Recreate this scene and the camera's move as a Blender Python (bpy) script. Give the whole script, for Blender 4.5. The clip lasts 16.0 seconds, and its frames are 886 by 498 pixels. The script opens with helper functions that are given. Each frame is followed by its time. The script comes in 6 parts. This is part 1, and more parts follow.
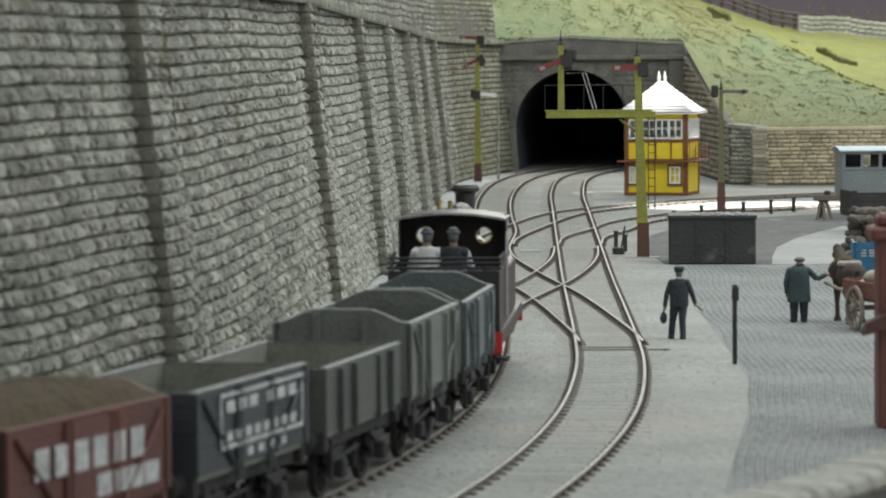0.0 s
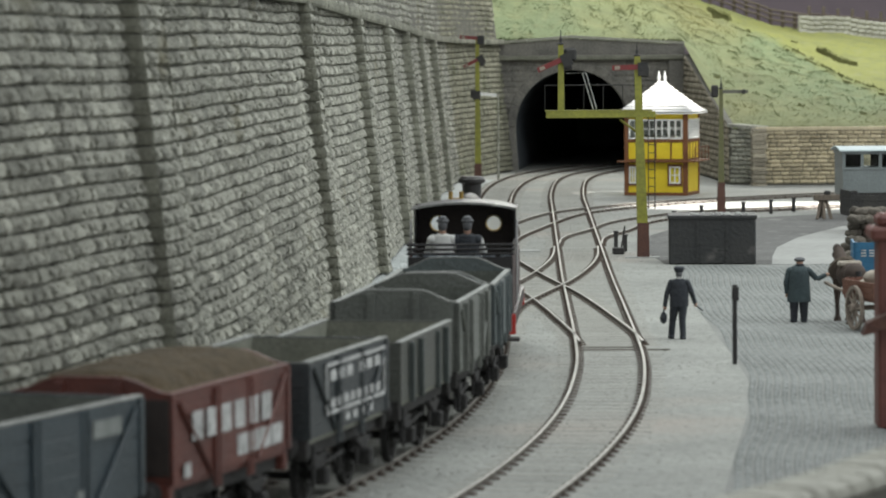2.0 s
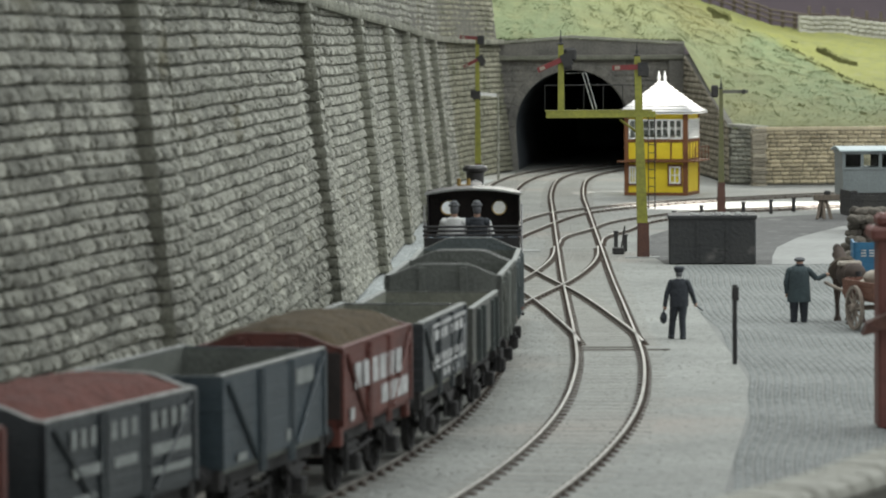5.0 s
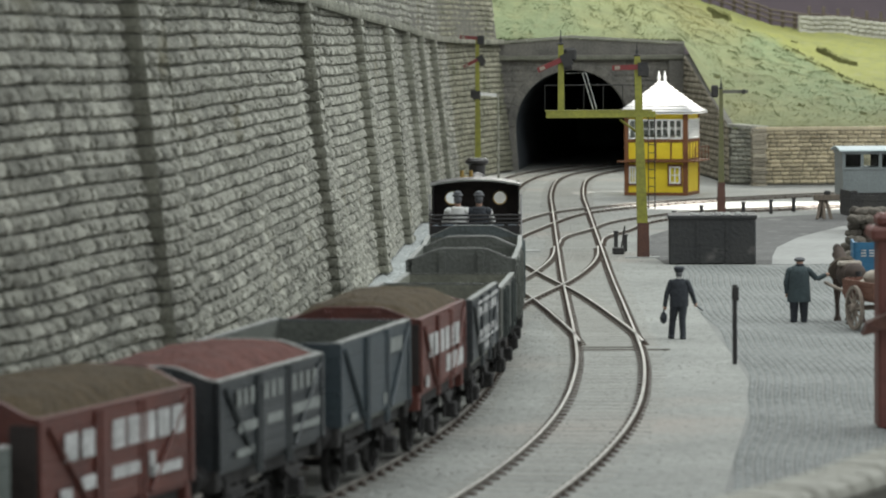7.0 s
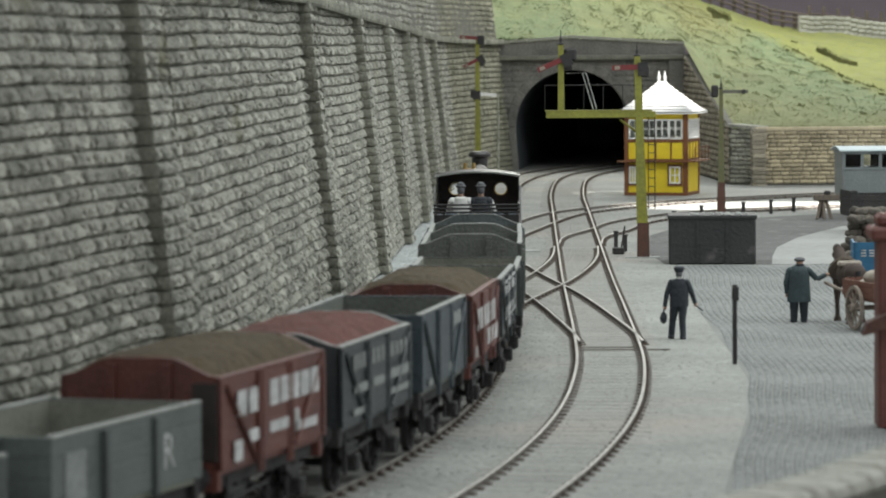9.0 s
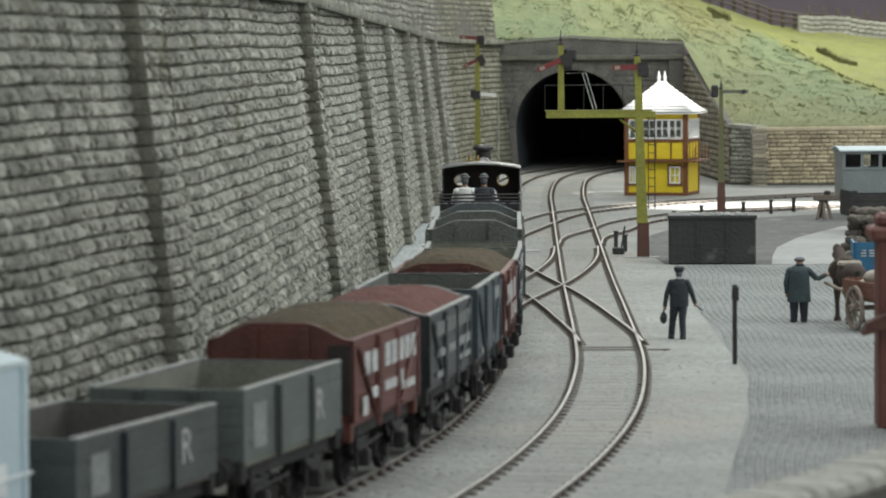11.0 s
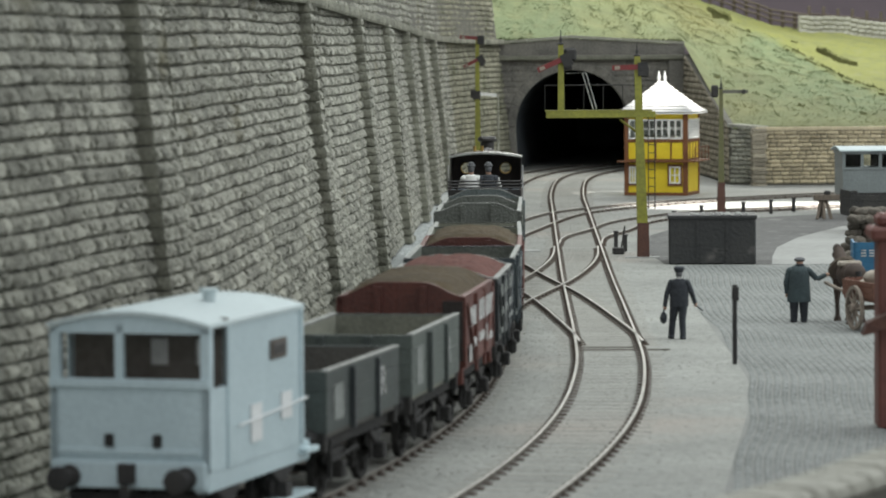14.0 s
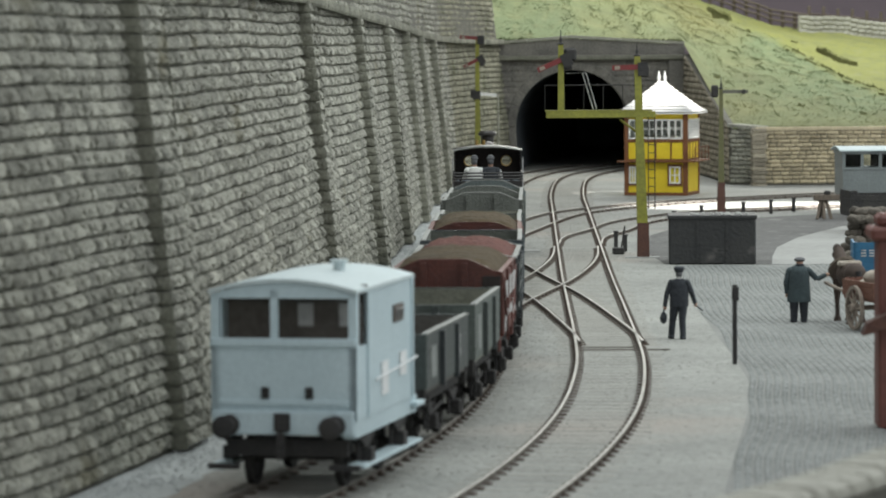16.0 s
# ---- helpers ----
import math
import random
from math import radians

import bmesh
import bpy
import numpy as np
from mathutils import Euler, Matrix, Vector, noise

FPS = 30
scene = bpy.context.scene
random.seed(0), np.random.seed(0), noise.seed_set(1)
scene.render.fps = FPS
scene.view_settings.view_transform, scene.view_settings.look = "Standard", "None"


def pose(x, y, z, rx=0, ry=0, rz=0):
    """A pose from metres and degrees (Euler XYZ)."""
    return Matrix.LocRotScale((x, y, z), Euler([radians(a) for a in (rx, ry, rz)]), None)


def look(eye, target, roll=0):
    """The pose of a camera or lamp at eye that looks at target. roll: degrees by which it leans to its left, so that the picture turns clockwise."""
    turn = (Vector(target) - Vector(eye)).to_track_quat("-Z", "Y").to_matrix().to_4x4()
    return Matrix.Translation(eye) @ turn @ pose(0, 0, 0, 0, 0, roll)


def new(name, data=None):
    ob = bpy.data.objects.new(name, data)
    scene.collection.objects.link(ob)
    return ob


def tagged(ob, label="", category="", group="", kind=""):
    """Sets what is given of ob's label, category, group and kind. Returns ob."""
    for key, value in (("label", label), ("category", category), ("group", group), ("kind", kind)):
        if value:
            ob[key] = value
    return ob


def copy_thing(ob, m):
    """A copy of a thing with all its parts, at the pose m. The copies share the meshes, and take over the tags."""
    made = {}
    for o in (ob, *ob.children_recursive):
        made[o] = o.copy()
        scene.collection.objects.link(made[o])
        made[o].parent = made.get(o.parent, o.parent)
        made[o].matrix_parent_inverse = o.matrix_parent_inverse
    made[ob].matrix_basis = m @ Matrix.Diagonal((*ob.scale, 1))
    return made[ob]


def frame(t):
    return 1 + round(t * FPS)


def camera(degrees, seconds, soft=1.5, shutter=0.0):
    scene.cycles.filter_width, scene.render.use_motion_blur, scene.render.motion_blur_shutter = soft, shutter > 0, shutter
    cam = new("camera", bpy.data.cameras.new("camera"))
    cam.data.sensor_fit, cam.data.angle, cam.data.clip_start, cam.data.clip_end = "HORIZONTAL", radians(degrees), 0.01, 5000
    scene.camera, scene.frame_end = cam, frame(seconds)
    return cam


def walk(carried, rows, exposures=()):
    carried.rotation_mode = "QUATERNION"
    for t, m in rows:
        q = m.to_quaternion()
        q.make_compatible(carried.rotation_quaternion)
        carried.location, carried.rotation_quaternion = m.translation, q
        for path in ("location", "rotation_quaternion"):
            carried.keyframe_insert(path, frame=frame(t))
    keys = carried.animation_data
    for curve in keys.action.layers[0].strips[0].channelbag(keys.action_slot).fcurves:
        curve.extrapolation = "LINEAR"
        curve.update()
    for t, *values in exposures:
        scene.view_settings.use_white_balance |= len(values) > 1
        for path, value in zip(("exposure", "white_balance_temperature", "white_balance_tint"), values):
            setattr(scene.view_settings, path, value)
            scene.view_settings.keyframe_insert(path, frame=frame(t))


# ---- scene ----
S = 1 / 43.5  # seven-millimetre scale: one metre below is one metre of the full-size railway

cam = camera(13.37, 16.0, soft=1.9)
EYE = Vector((0, 0, 7.22)) * S
cam_pose = Matrix.Translation(EYE) @ pose(0, 0, 0, 90 - 3.1816, 0, 0) @ pose(0, 0, 0, 0, 0, -0.356)
walk(cam, [(0.0, cam_pose), (16.0, cam_pose)], exposures=[(0.0, 0.33), (16.0, 0.33)])
cam.data.dof.use_dof = True
cam.data.dof.focus_distance = 2.8
cam.data.dof.aperture_fstop = 48

# ---- light: a hall with ceiling lamps, a strip of lamps over the layout, two bright lamps by the signal box ----
world = bpy.data.worlds.new("hall")
scene.world = world
world.use_nodes = True
bgn = world.node_tree.nodes["Background"]
bgn.inputs[0].default_value = (0.93, 0.97, 1.0, 1)
bgn.inputs[1].default_value = 0.62


def area(name, x, y, z, tx, ty, tz, sx, sy, watts, colour=(1, 1, 1)):
    d = bpy.data.lights.new(name, "AREA")
    d.shape, d.size, d.size_y, d.energy, d.color = "RECTANGLE", sx * S, sy * S, watts, colour
    ob = new(name, d)
    ob.matrix_world = look(Vector((x, y, z)) * S, Vector((tx, ty, tz)) * S)
    return ob


area("hall_lamp", 22, 102, 60, 2, 104, 0, 26, 146, 21.5, (0.93, 1, 0.97))
area("back_lamp", 24, 226, 40, 20, 198, 0, 44, 14, 12, (0.98, 1, 0.92))


def spot(name, x, y, z, tx, ty, tz, watts, degrees, colour):
    d = bpy.data.lights.new(name, "SPOT")
    d.energy, d.spot_size, d.spot_blend, d.color, d.shadow_soft_size = watts, radians(degrees), 0.35, colour, 0.012
    ob = new(name, d)
    ob.matrix_world = look(Vector((x, y, z)) * S, Vector((tx, ty, tz)) * S)
    return ob


spot("box_lamp", 19.5, 168, 30, 10.5, 176.9, 4.7, 36, 8.4, (1, 0.96, 0.9))
spot("yard_lamp", 30, 163, 16, 14.8, 164.0, 0, 60, 23, (1, 0.97, 0.93))


# ---- materials ----
def mat(name, a, b=None, rough=0.8, grain=60, big=6, bump=0.3, metal=0.0, vary=0.0, spots=None, depth=0.002):
    """Two colours mixed by large stains and fine grain; grain and big are cycles per metre of the full-size thing."""
    b = b or tuple(c * 0.72 for c in a)
    m = bpy.data.materials.new(name)
    m.use_nodes = True
    t = m.node_tree
    n, l = t.nodes, t.links
    bs = n["Principled BSDF"]
    bs.inputs["Roughness"].default_value, bs.inputs["Metallic"].default_value = rough, metal
    co = n.new("ShaderNodeTexCoord")
    f, g = n.new("ShaderNodeTexNoise"), n.new("ShaderNodeTexNoise")
    f.inputs["Scale"].default_value, g.inputs["Scale"].default_value = big / S, grain / S
    f.inputs["Detail"].default_value, g.inputs["Detail"].default_value = 5, 3
    l.new(co.outputs["Object"], f.inputs["Vector"]), l.new(co.outputs["Object"], g.inputs["Vector"])
    add = n.new("ShaderNodeMath")
    add.operation = "ADD"
    l.new(f.outputs[0], add.inputs[0]), l.new(g.outputs[0], add.inputs[1])
    ramp = n.new("ShaderNodeMapRange")
    ramp.inputs["From Min"].default_value, ramp.inputs["From Max"].default_value = 0.72, 1.3
    l.new(add.outputs[0], ramp.inputs["Value"])
    mix = n.new("ShaderNodeMix")
    mix.data_type = "RGBA"
    mix.inputs[6].default_value, mix.inputs[7].default_value = (*a, 1), (*b, 1)
    l.new(ramp.outputs[0], mix.inputs[0])
    out = mix.outputs[2]
    if vary:
        geo, obi = n.new("ShaderNodeNewGeometry"), n.new("ShaderNodeObjectInfo")
        sm = n.new("ShaderNodeMath")
        sm.operation = "ADD"
        l.new(geo.outputs["Random Per Island"], sm.inputs[0]), l.new(obi.outputs["Random"], sm.inputs[1])
        fr = n.new("ShaderNodeMath")
        fr.operation = "FRACT"
        l.new(sm.outputs[0], fr.inputs[0])
        mr = n.new("ShaderNodeMapRange")
        mr.inputs["To Min"].default_value, mr.inputs["To Max"].default_value = 1 - vary, 1 + vary * 0.6
        l.new(fr.outputs[0], mr.inputs["Value"])
        hs = n.new("ShaderNodeHueSaturation")
        l.new(out, hs.inputs["Color"]), l.new(mr.outputs[0], hs.inputs["Value"])
        out = hs.outputs[0]
    if spots:
        col, size, amount = spots
        sp = n.new("ShaderNodeTexNoise")
        sp.inputs["Scale"].default_value, sp.inputs["Detail"].default_value = size / S, 6
        l.new(co.outputs["Object"], sp.inputs["Vector"])
        st = n.new("ShaderNodeMapRange")
        st.inputs["From Min"].default_value, st.inputs["From Max"].default_value = 0.66 - amount * 0.3, 0.8 - amount * 0.3
        l.new(sp.outputs[0], st.inputs["Value"])
        m2 = n.new("ShaderNodeMix")
        m2.data_type = "RGBA"
        m2.inputs[7].default_value = (*col, 1)
        l.new(st.outputs[0], m2.inputs[0]), l.new(out, m2.inputs[6])
        out = m2.outputs[2]
    l.new(out, bs.inputs["Base Color"])
    bp = n.new("ShaderNodeBump")
    bp.inputs["Strength"].default_value, bp.inputs["Distance"].default_value = bump, depth
    l.new(g.outputs[0], bp.inputs["Height"]), l.new(bp.outputs[0], bs.inputs["Normal"])
    return m


STONE = mat("grey_rock_faced_stone", (0.455, 0.45, 0.385), (0.225, 0.226, 0.19), 0.92, 9, 1.0, 1.0, vary=0.34, spots=((0.215, 0.2, 0.13), 0.4, 0.14), depth=0.003)
STONE_DARK = mat("mortar_bed", (0.16, 0.155, 0.13), (0.09, 0.088, 0.075), 0.95, 14, 2, 0.5)
WING = mat("brown_grey_walling_stone", (0.40, 0.36, 0.28), (0.24, 0.215, 0.165), 0.92, 10, 1.2, 0.9, vary=0.35)
# mossy stone; the shade on the pilaster sides is put into its colour
STONE_REVEAL = mat("mossy_and_shaded_stone", (0.26, 0.26, 0.21), (0.16, 0.16, 0.125), 0.95, 12, 1.5, 0.6, vary=0.25)
# darker olive tone for the far end of the west wall
STONE_OLIVE = mat("dark_olive_stone", (0.31, 0.30, 0.225), (0.165, 0.165, 0.12), 0.93, 9, 0.8, 0.9, vary=0.25, spots=((0.14, 0.15, 0.08), 0.5, 0.2))
CESS = mat("pale_cess_gravel", (0.50, 0.525, 0.52), (0.36, 0.38, 0.375), 0.95, 5, 0.4, 0.9)
SOOT = mat("sooty_portal_stone", (0.25, 0.238, 0.21), (0.11, 0.107, 0.098), 0.92, 10, 0.8, 0.5, vary=0.2)
BUFF = mat("buff_walling_stone", (0.60, 0.52, 0.355), (0.40, 0.345, 0.235), 0.9, 9, 1.2, 0.8, vary=0.3)
# blue-grey raised in colour to stand in for veiling glare over the bore
BLACK = mat("glare_lifted_blue_grey", (0.13, 0.15, 0.17), (0.09, 0.105, 0.12), 0.95, 8, 1, 0.2)
BALLAST = mat("ash_ballast", (0.35, 0.355, 0.33), (0.225, 0.23, 0.213), 0.95, 6, 0.25, 1.0, spots=((0.345, 0.31, 0.275), 0.11, 0.3))
ASH = mat("dark_ash", (0.165, 0.165, 0.16), (0.10, 0.10, 0.096), 0.95, 5, 0.5, 1.0, spots=((0.27, 0.27, 0.255), 1.0, 0.2))
SETT = mat("stone_setts", (0.255, 0.267, 0.258), (0.175, 0.187, 0.18), 0.85, 12, 0.35, 0.4, vary=0.14)
SETT_BED = mat("sett_joint_sand", (0.27, 0.275, 0.26), (0.19, 0.195, 0.185), 0.95, 10, 0.5, 0.3)
FLAG = mat("pale_concrete", (0.37, 0.375, 0.36), (0.27, 0.275, 0.26), 0.9, 5, 0.3, 0.3)
SLEEPER = mat("weathered_sleeper", (0.345, 0.34, 0.31), (0.24, 0.235, 0.21), 0.95, 14, 0.5, 0.5, vary=0.12)
CHAIR = mat("rusty_chair", (0.10, 0.075, 0.06), None, 0.9, 20, 4, 0.3)
RUST = mat("rusty_rail_side", (0.19, 0.172, 0.148), (0.12, 0.108, 0.092), 0.85, 20, 2, 0.3)
STEEL = mat("polished_rail_head", (0.42, 0.405, 0.365), (0.26, 0.245, 0.22), 0.5, 20, 0.6, 0.1, metal=0.5)


def grass_mat():
    """Static grass: three greens in broad drifts, darker tufted mottling, and the yellower turf of the field above the crease."""
    m = bpy.data.materials.new("static_grass")
    m.use_nodes = True
    t = m.node_tree
    n, l = t.nodes, t.links
    bs = n["Principled BSDF"]
    bs.inputs["Roughness"].default_value = 0.95
    co = n.new("ShaderNodeTexCoord")
    mp = n.new("ShaderNodeMapping")
    mp.inputs["Scale"].default_value = (1, 0.4, 1)
    l.new(co.outputs["Object"], mp.inputs["Vector"])

    def drift(size, detail, lo, hi):
        f, r = n.new("ShaderNodeTexNoise"), n.new("ShaderNodeMapRange")
        f.inputs["Scale"].default_value, f.inputs["Detail"].default_value = size / S, detail
        r.inputs["From Min"].default_value, r.inputs["From Max"].default_value = lo, hi
        l.new(mp.outputs[0], f.inputs["Vector"]), l.new(f.outputs[0], r.inputs["Value"])
        return r.outputs[0]

    def blend(fac, a, b):
        x = n.new("ShaderNodeMix")
        x.data_type = "RGBA"
        l.new(fac, x.inputs[0])
        for k, c in ((6, a), (7, b)):
            if isinstance(c, tuple):
                x.inputs[k].default_value = (*c, 1)
            else:
                l.new(c, x.inputs[k])
        return x.outputs[2]

    col = blend(drift(0.09, 3, 0.38, 0.62), (0.142, 0.178, 0.088), (0.182, 0.18, 0.072))
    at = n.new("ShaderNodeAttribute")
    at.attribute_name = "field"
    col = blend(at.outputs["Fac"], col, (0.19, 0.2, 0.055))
    col = blend(drift(0.5, 6, 0.5, 0.8), col, (0.115, 0.125, 0.055))
    col = blend(drift(2.6, 5, 0.5, 1.0), col, (0.095, 0.11, 0.055))
    col = blend(drift(1.3, 4, 0.52, 1.0), col, (0.24, 0.245, 0.115))
    l.new(col, bs.inputs["Base Color"])
    g, bp = n.new("ShaderNodeTexNoise"), n.new("ShaderNodeBump")
    g.inputs["Scale"].default_value, g.inputs["Detail"].default_value = 3.0 / S, 6
    bp.inputs["Strength"].default_value, bp.inputs["Distance"].default_value = 0.5, 0.003
    l.new(mp.outputs[0], g.inputs["Vector"]), l.new(g.outputs[0], bp.inputs["Height"]), l.new(bp.outputs[0], bs.inputs["Normal"])
    return m


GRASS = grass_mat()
SCRUB = mat("brown_scrub", (0.125, 0.13, 0.055), (0.19, 0.19, 0.08), 0.95, 4, 0.5, 0.5)
BACKDROP = mat("painted_backdrop", (0.235, 0.19, 0.205), (0.20, 0.165, 0.18), 0.9, 0.5, 0.03, 0.0)


# ---- mesh helpers ----
def add_box(bm, x0, x1, y0, y1, z0, z1, m=None):
    vs = [bm.verts.new(Vector(c) if m is None else m @ Vector(c)) for c in
          ((x0, y0, z0), (x1, y0, z0), (x1, y1, z0), (x0, y1, z0), (x0, y0, z1), (x1, y0, z1), (x1, y1, z1), (x0, y1, z1))]
    for f in ((0, 3, 2, 1), (4, 5, 6, 7), (0, 1, 5, 4), (1, 2, 6, 5), (2, 3, 7, 6), (3, 0, 4, 7)):
        bm.faces.new([vs[i] for i in f])
    return bm


def box(x0, x1, y0, y1, z0, z1, bevel=0.0):
    bm = add_box(bmesh.new(), x0, x1, y0, y1, z0, z1)
    if bevel:
        bmesh.ops.bevel(bm, geom=bm.edges[:], offset=bevel, segments=1, affect="EDGES", clamp_overlap=True)
    return bm


def rod(bm, a, b, r0, r1=None, n=10):
    """A round bar from a to b."""
    a, b = Vector(a), Vector(b)
    r1 = r0 if r1 is None else r1
    q = (b - a).to_track_quat("Z", "Y")
    rings = []
    for c, r in ((a, r0), (b, r1)):
        rings.append([bm.verts.new(c + q @ Vector((r * math.cos(i * math.tau / n), r * math.sin(i * math.tau / n), 0))) for i in range(n)])
    for i in range(n):
        bm.faces.new((rings[0][i], rings[0][(i + 1) % n], rings[1][(i + 1) % n], rings[1][i]))
    bm.faces.new(rings[0][::-1]), bm.faces.new(rings[1])
    return bm


def lathe(bm, profile, n=16, m=None):
    """A turned body: profile of (radius, height) about z."""
    m = m or Matrix()
    rings = [[bm.verts.new(m @ Vector((r * math.cos(i * math.tau / n), r * math.sin(i * math.tau / n), h))) for i in range(n)] for r, h in profile]
    for a, b in zip(rings, rings[1:]):
        for i in range(n):
            bm.faces.new((a[i], a[(i + 1) % n], b[(i + 1) % n], b[i]))
    bm.faces.new(rings[0][::-1]), bm.faces.new(rings[-1])
    return bm


def prism(bm, outline, d0, d1, m=None):
    """An outline of (a, b), drawn as (x, z), drawn out along y from d0 to d1."""
    m = m or Matrix()
    fr = [bm.verts.new(m @ Vector((a, d0, b))) for a, b in outline]
    bk = [bm.verts.new(m @ Vector((a, d1, b))) for a, b in outline]
    bm.faces.new(fr), bm.faces.new(bk[::-1])
    for i in range(len(fr)):
        j = (i + 1) % len(fr)
        bm.faces.new((fr[j], fr[i], bk[i], bk[j]))
    return bm


def blob(bm, centre, size, seg=10, ring=7, m=None):
    """A rounded lump."""
    c, s = Vector(centre), Vector(size)
    res = bmesh.ops.create_uvsphere(bm, u_segments=seg, v_segments=ring, radius=1.0)
    for v in res["verts"]:
        p = c + Vector((v.co.x * s.x, v.co.y * s.y, v.co.z * s.z))
        v.co = p if m is None else m @ p
    return bm


def mesh_of(bm, name, material, smooth=False):
    bmesh.ops.recalc_face_normals(bm, faces=bm.faces[:])
    for v in bm.verts:
        v.co *= S
    me = bpy.data.meshes.new(name)
    bm.to_mesh(me)
    bm.free()
    me.materials.append(material)
    if smooth:
        for p in me.polygons:
            p.use_smooth = True
        me.set_sharp_from_angle(angle=radians(40))
    return me


def part(name, bm, material, parent=None, label="", smooth=False, at_pose=None):
    ob = new(name, mesh_of(bm, name, material, smooth))
    ob.parent = parent
    if at_pose is not None:
        ob.matrix_basis = at_pose
    return tagged(ob, label)


def P(x, y, z, rx=0, ry=0, rz=0):
    return pose(x * S, y * S, z * S, rx, ry, rz)


def thing(name, x, y, z, rz=0, label="", category="", group="", kind=""):
    ob = new(name)
    ob.empty_display_size = 0.01
    ob.matrix_basis = P(x, y, z, 0, 0, rz)
    return tagged(ob, label, category, group, kind)


def sheet(name, verts, faces, material, label="", kind="structure", parent=None, smooth=False):
    me = bpy.data.meshes.new(name)
    me.from_pydata([(a * S, b * S, c * S) for a, b, c in verts], [], faces)
    me.materials.append(material)
    if smooth:
        for p in me.polygons:
            p.use_smooth = True
    ob = new(name, me)
    ob.parent = parent
    return tagged(ob, label, "", "", kind)


def spline(points, step=0.25):
    """A smooth line through the points, sampled evenly: position, heading and length."""
    p = np.array(points, float)
    p = np.vstack([2 * p[0] - p[1], p, 2 * p[-1] - p[-2]])
    out = []
    for i in range(1, len(p) - 2):
        a, b, c, d = p[i - 1:i + 3]
        for u in np.linspace(0, 1, 24, endpoint=False):
            out.append(0.5 * (2 * b + (c - a) * u + (2 * a - 5 * b + 4 * c - d) * u * u + (3 * b - a - 3 * c + d) * u ** 3))
    out = np.array(out + [p[-2]])
    ln = np.concatenate([[0], np.cumsum(np.linalg.norm(np.diff(out, axis=0), axis=1))])
    s = np.arange(0, ln[-1], step)
    return np.stack([np.interp(s, ln, out[:, 0]), np.interp(s, ln, out[:, 1])], 1), s


class Line:
    """A line on the ground with a place and a direction at each distance along it."""

    def __init__(self, points, step=0.25):
        self.p, self.s = spline(points, step)
        d = np.gradient(self.p, axis=0)
        self.d = d / np.linalg.norm(d, axis=1)[:, None]
        self.length = self.s[-1]

    def at(self, s, off=0.0):
        """Place at distance s, off metres to the right of the way, and the way itself."""
        x, y = np.interp(s, self.s, self.p[:, 0]), np.interp(s, self.s, self.p[:, 1])
        dx, dy = np.interp(s, self.s, self.d[:, 0]), np.interp(s, self.s, self.d[:, 1])
        return float(x + off * dy), float(y - off * dx), float(dx), float(dy)


# ---- the lines of the plan ----
def main_points():
    """The train's track: a left-hand curve that eases into a near straight, then bends into the tunnel."""
    x, y, h, pts = -5.91, 48.73, -0.349, []
    for i in range(0, 176):
        s = -5 + i * 0.5
        if i % 8 == 0:
            pts.append((x, y))
        k = np.interp(s, [0, 25, 50, 100], [0.01055, 0.00662, -0.00123, 0.00362])
        h += k * 0.5
        x, y = x - math.sin(h) * 0.5, y + math.cos(h) * 0.5
    pts = [(x + float(np.interp(y, [80, 95, 112, 130], [0, 0.07, 0.21, 0.32])), y) for x, y in pts]
    return [(-9.2, 40.9), (-7.4, 45.0)] + pts + [(2.0, 142), (2.04, 152), (2.2, 165), (2.6, 178), (3.3, 190), (4.4, 200), (6.0, 208), (9, 218)]


MAIN = Line(main_points())
S0 = float(MAIN.s[np.argmin(np.hypot(MAIN.p[:, 0] + 4.335, MAIN.p[:, 1] - 53.475))])
SECOND = Line([(-4.4, 41), (-1.6, 49), (0.1, 55.5), (1.32, 61.5), (2.08, 66), (2.75, 71), (3.28, 76.6), (3.72, 84), (3.93, 91), (4.16, 103), (4.38, 115), (4.72, 130), (5.1, 146.7), (5.45, 162), (5.8, 176), (6.6, 193), (7.8, 203), (10, 211), (13, 218)])
WALL = Line([(-10.9, 44), (-8.8, 51), (-6.95, 57.2), (-6.15, 60), (-5.3, 64.6), (-4.72, 68.3), (-4.13, 74), (-3.58, 82), (-3.1, 92), (-2.6, 104), (-2.05, 117), (-1.4, 135.6), (-0.89, 150), (-0.37, 169), (0.22, 184), (0.75, 192), (1.75, 199), (3.0, 205), (4.0, 209.2)])


def ledge_height(y):
    return float(np.interp(y, [50, 64, 75, 97, 117, 134, 150, 169, 205], [8.45, 8.4, 8.33, 8.31, 8.03, 7.86, 7.68, 7.45, 7.05]))


# ---- ground ----
def build_ground():
    sheet("ground", [(-400, -60, -0.11), (400, -60, -0.11), (400, 900, -0.11), (-400, 900, -0.11)], [(0, 1, 2, 3)], BALLAST, "pale grey ash ballast and dirt between the tracks")


build_ground()


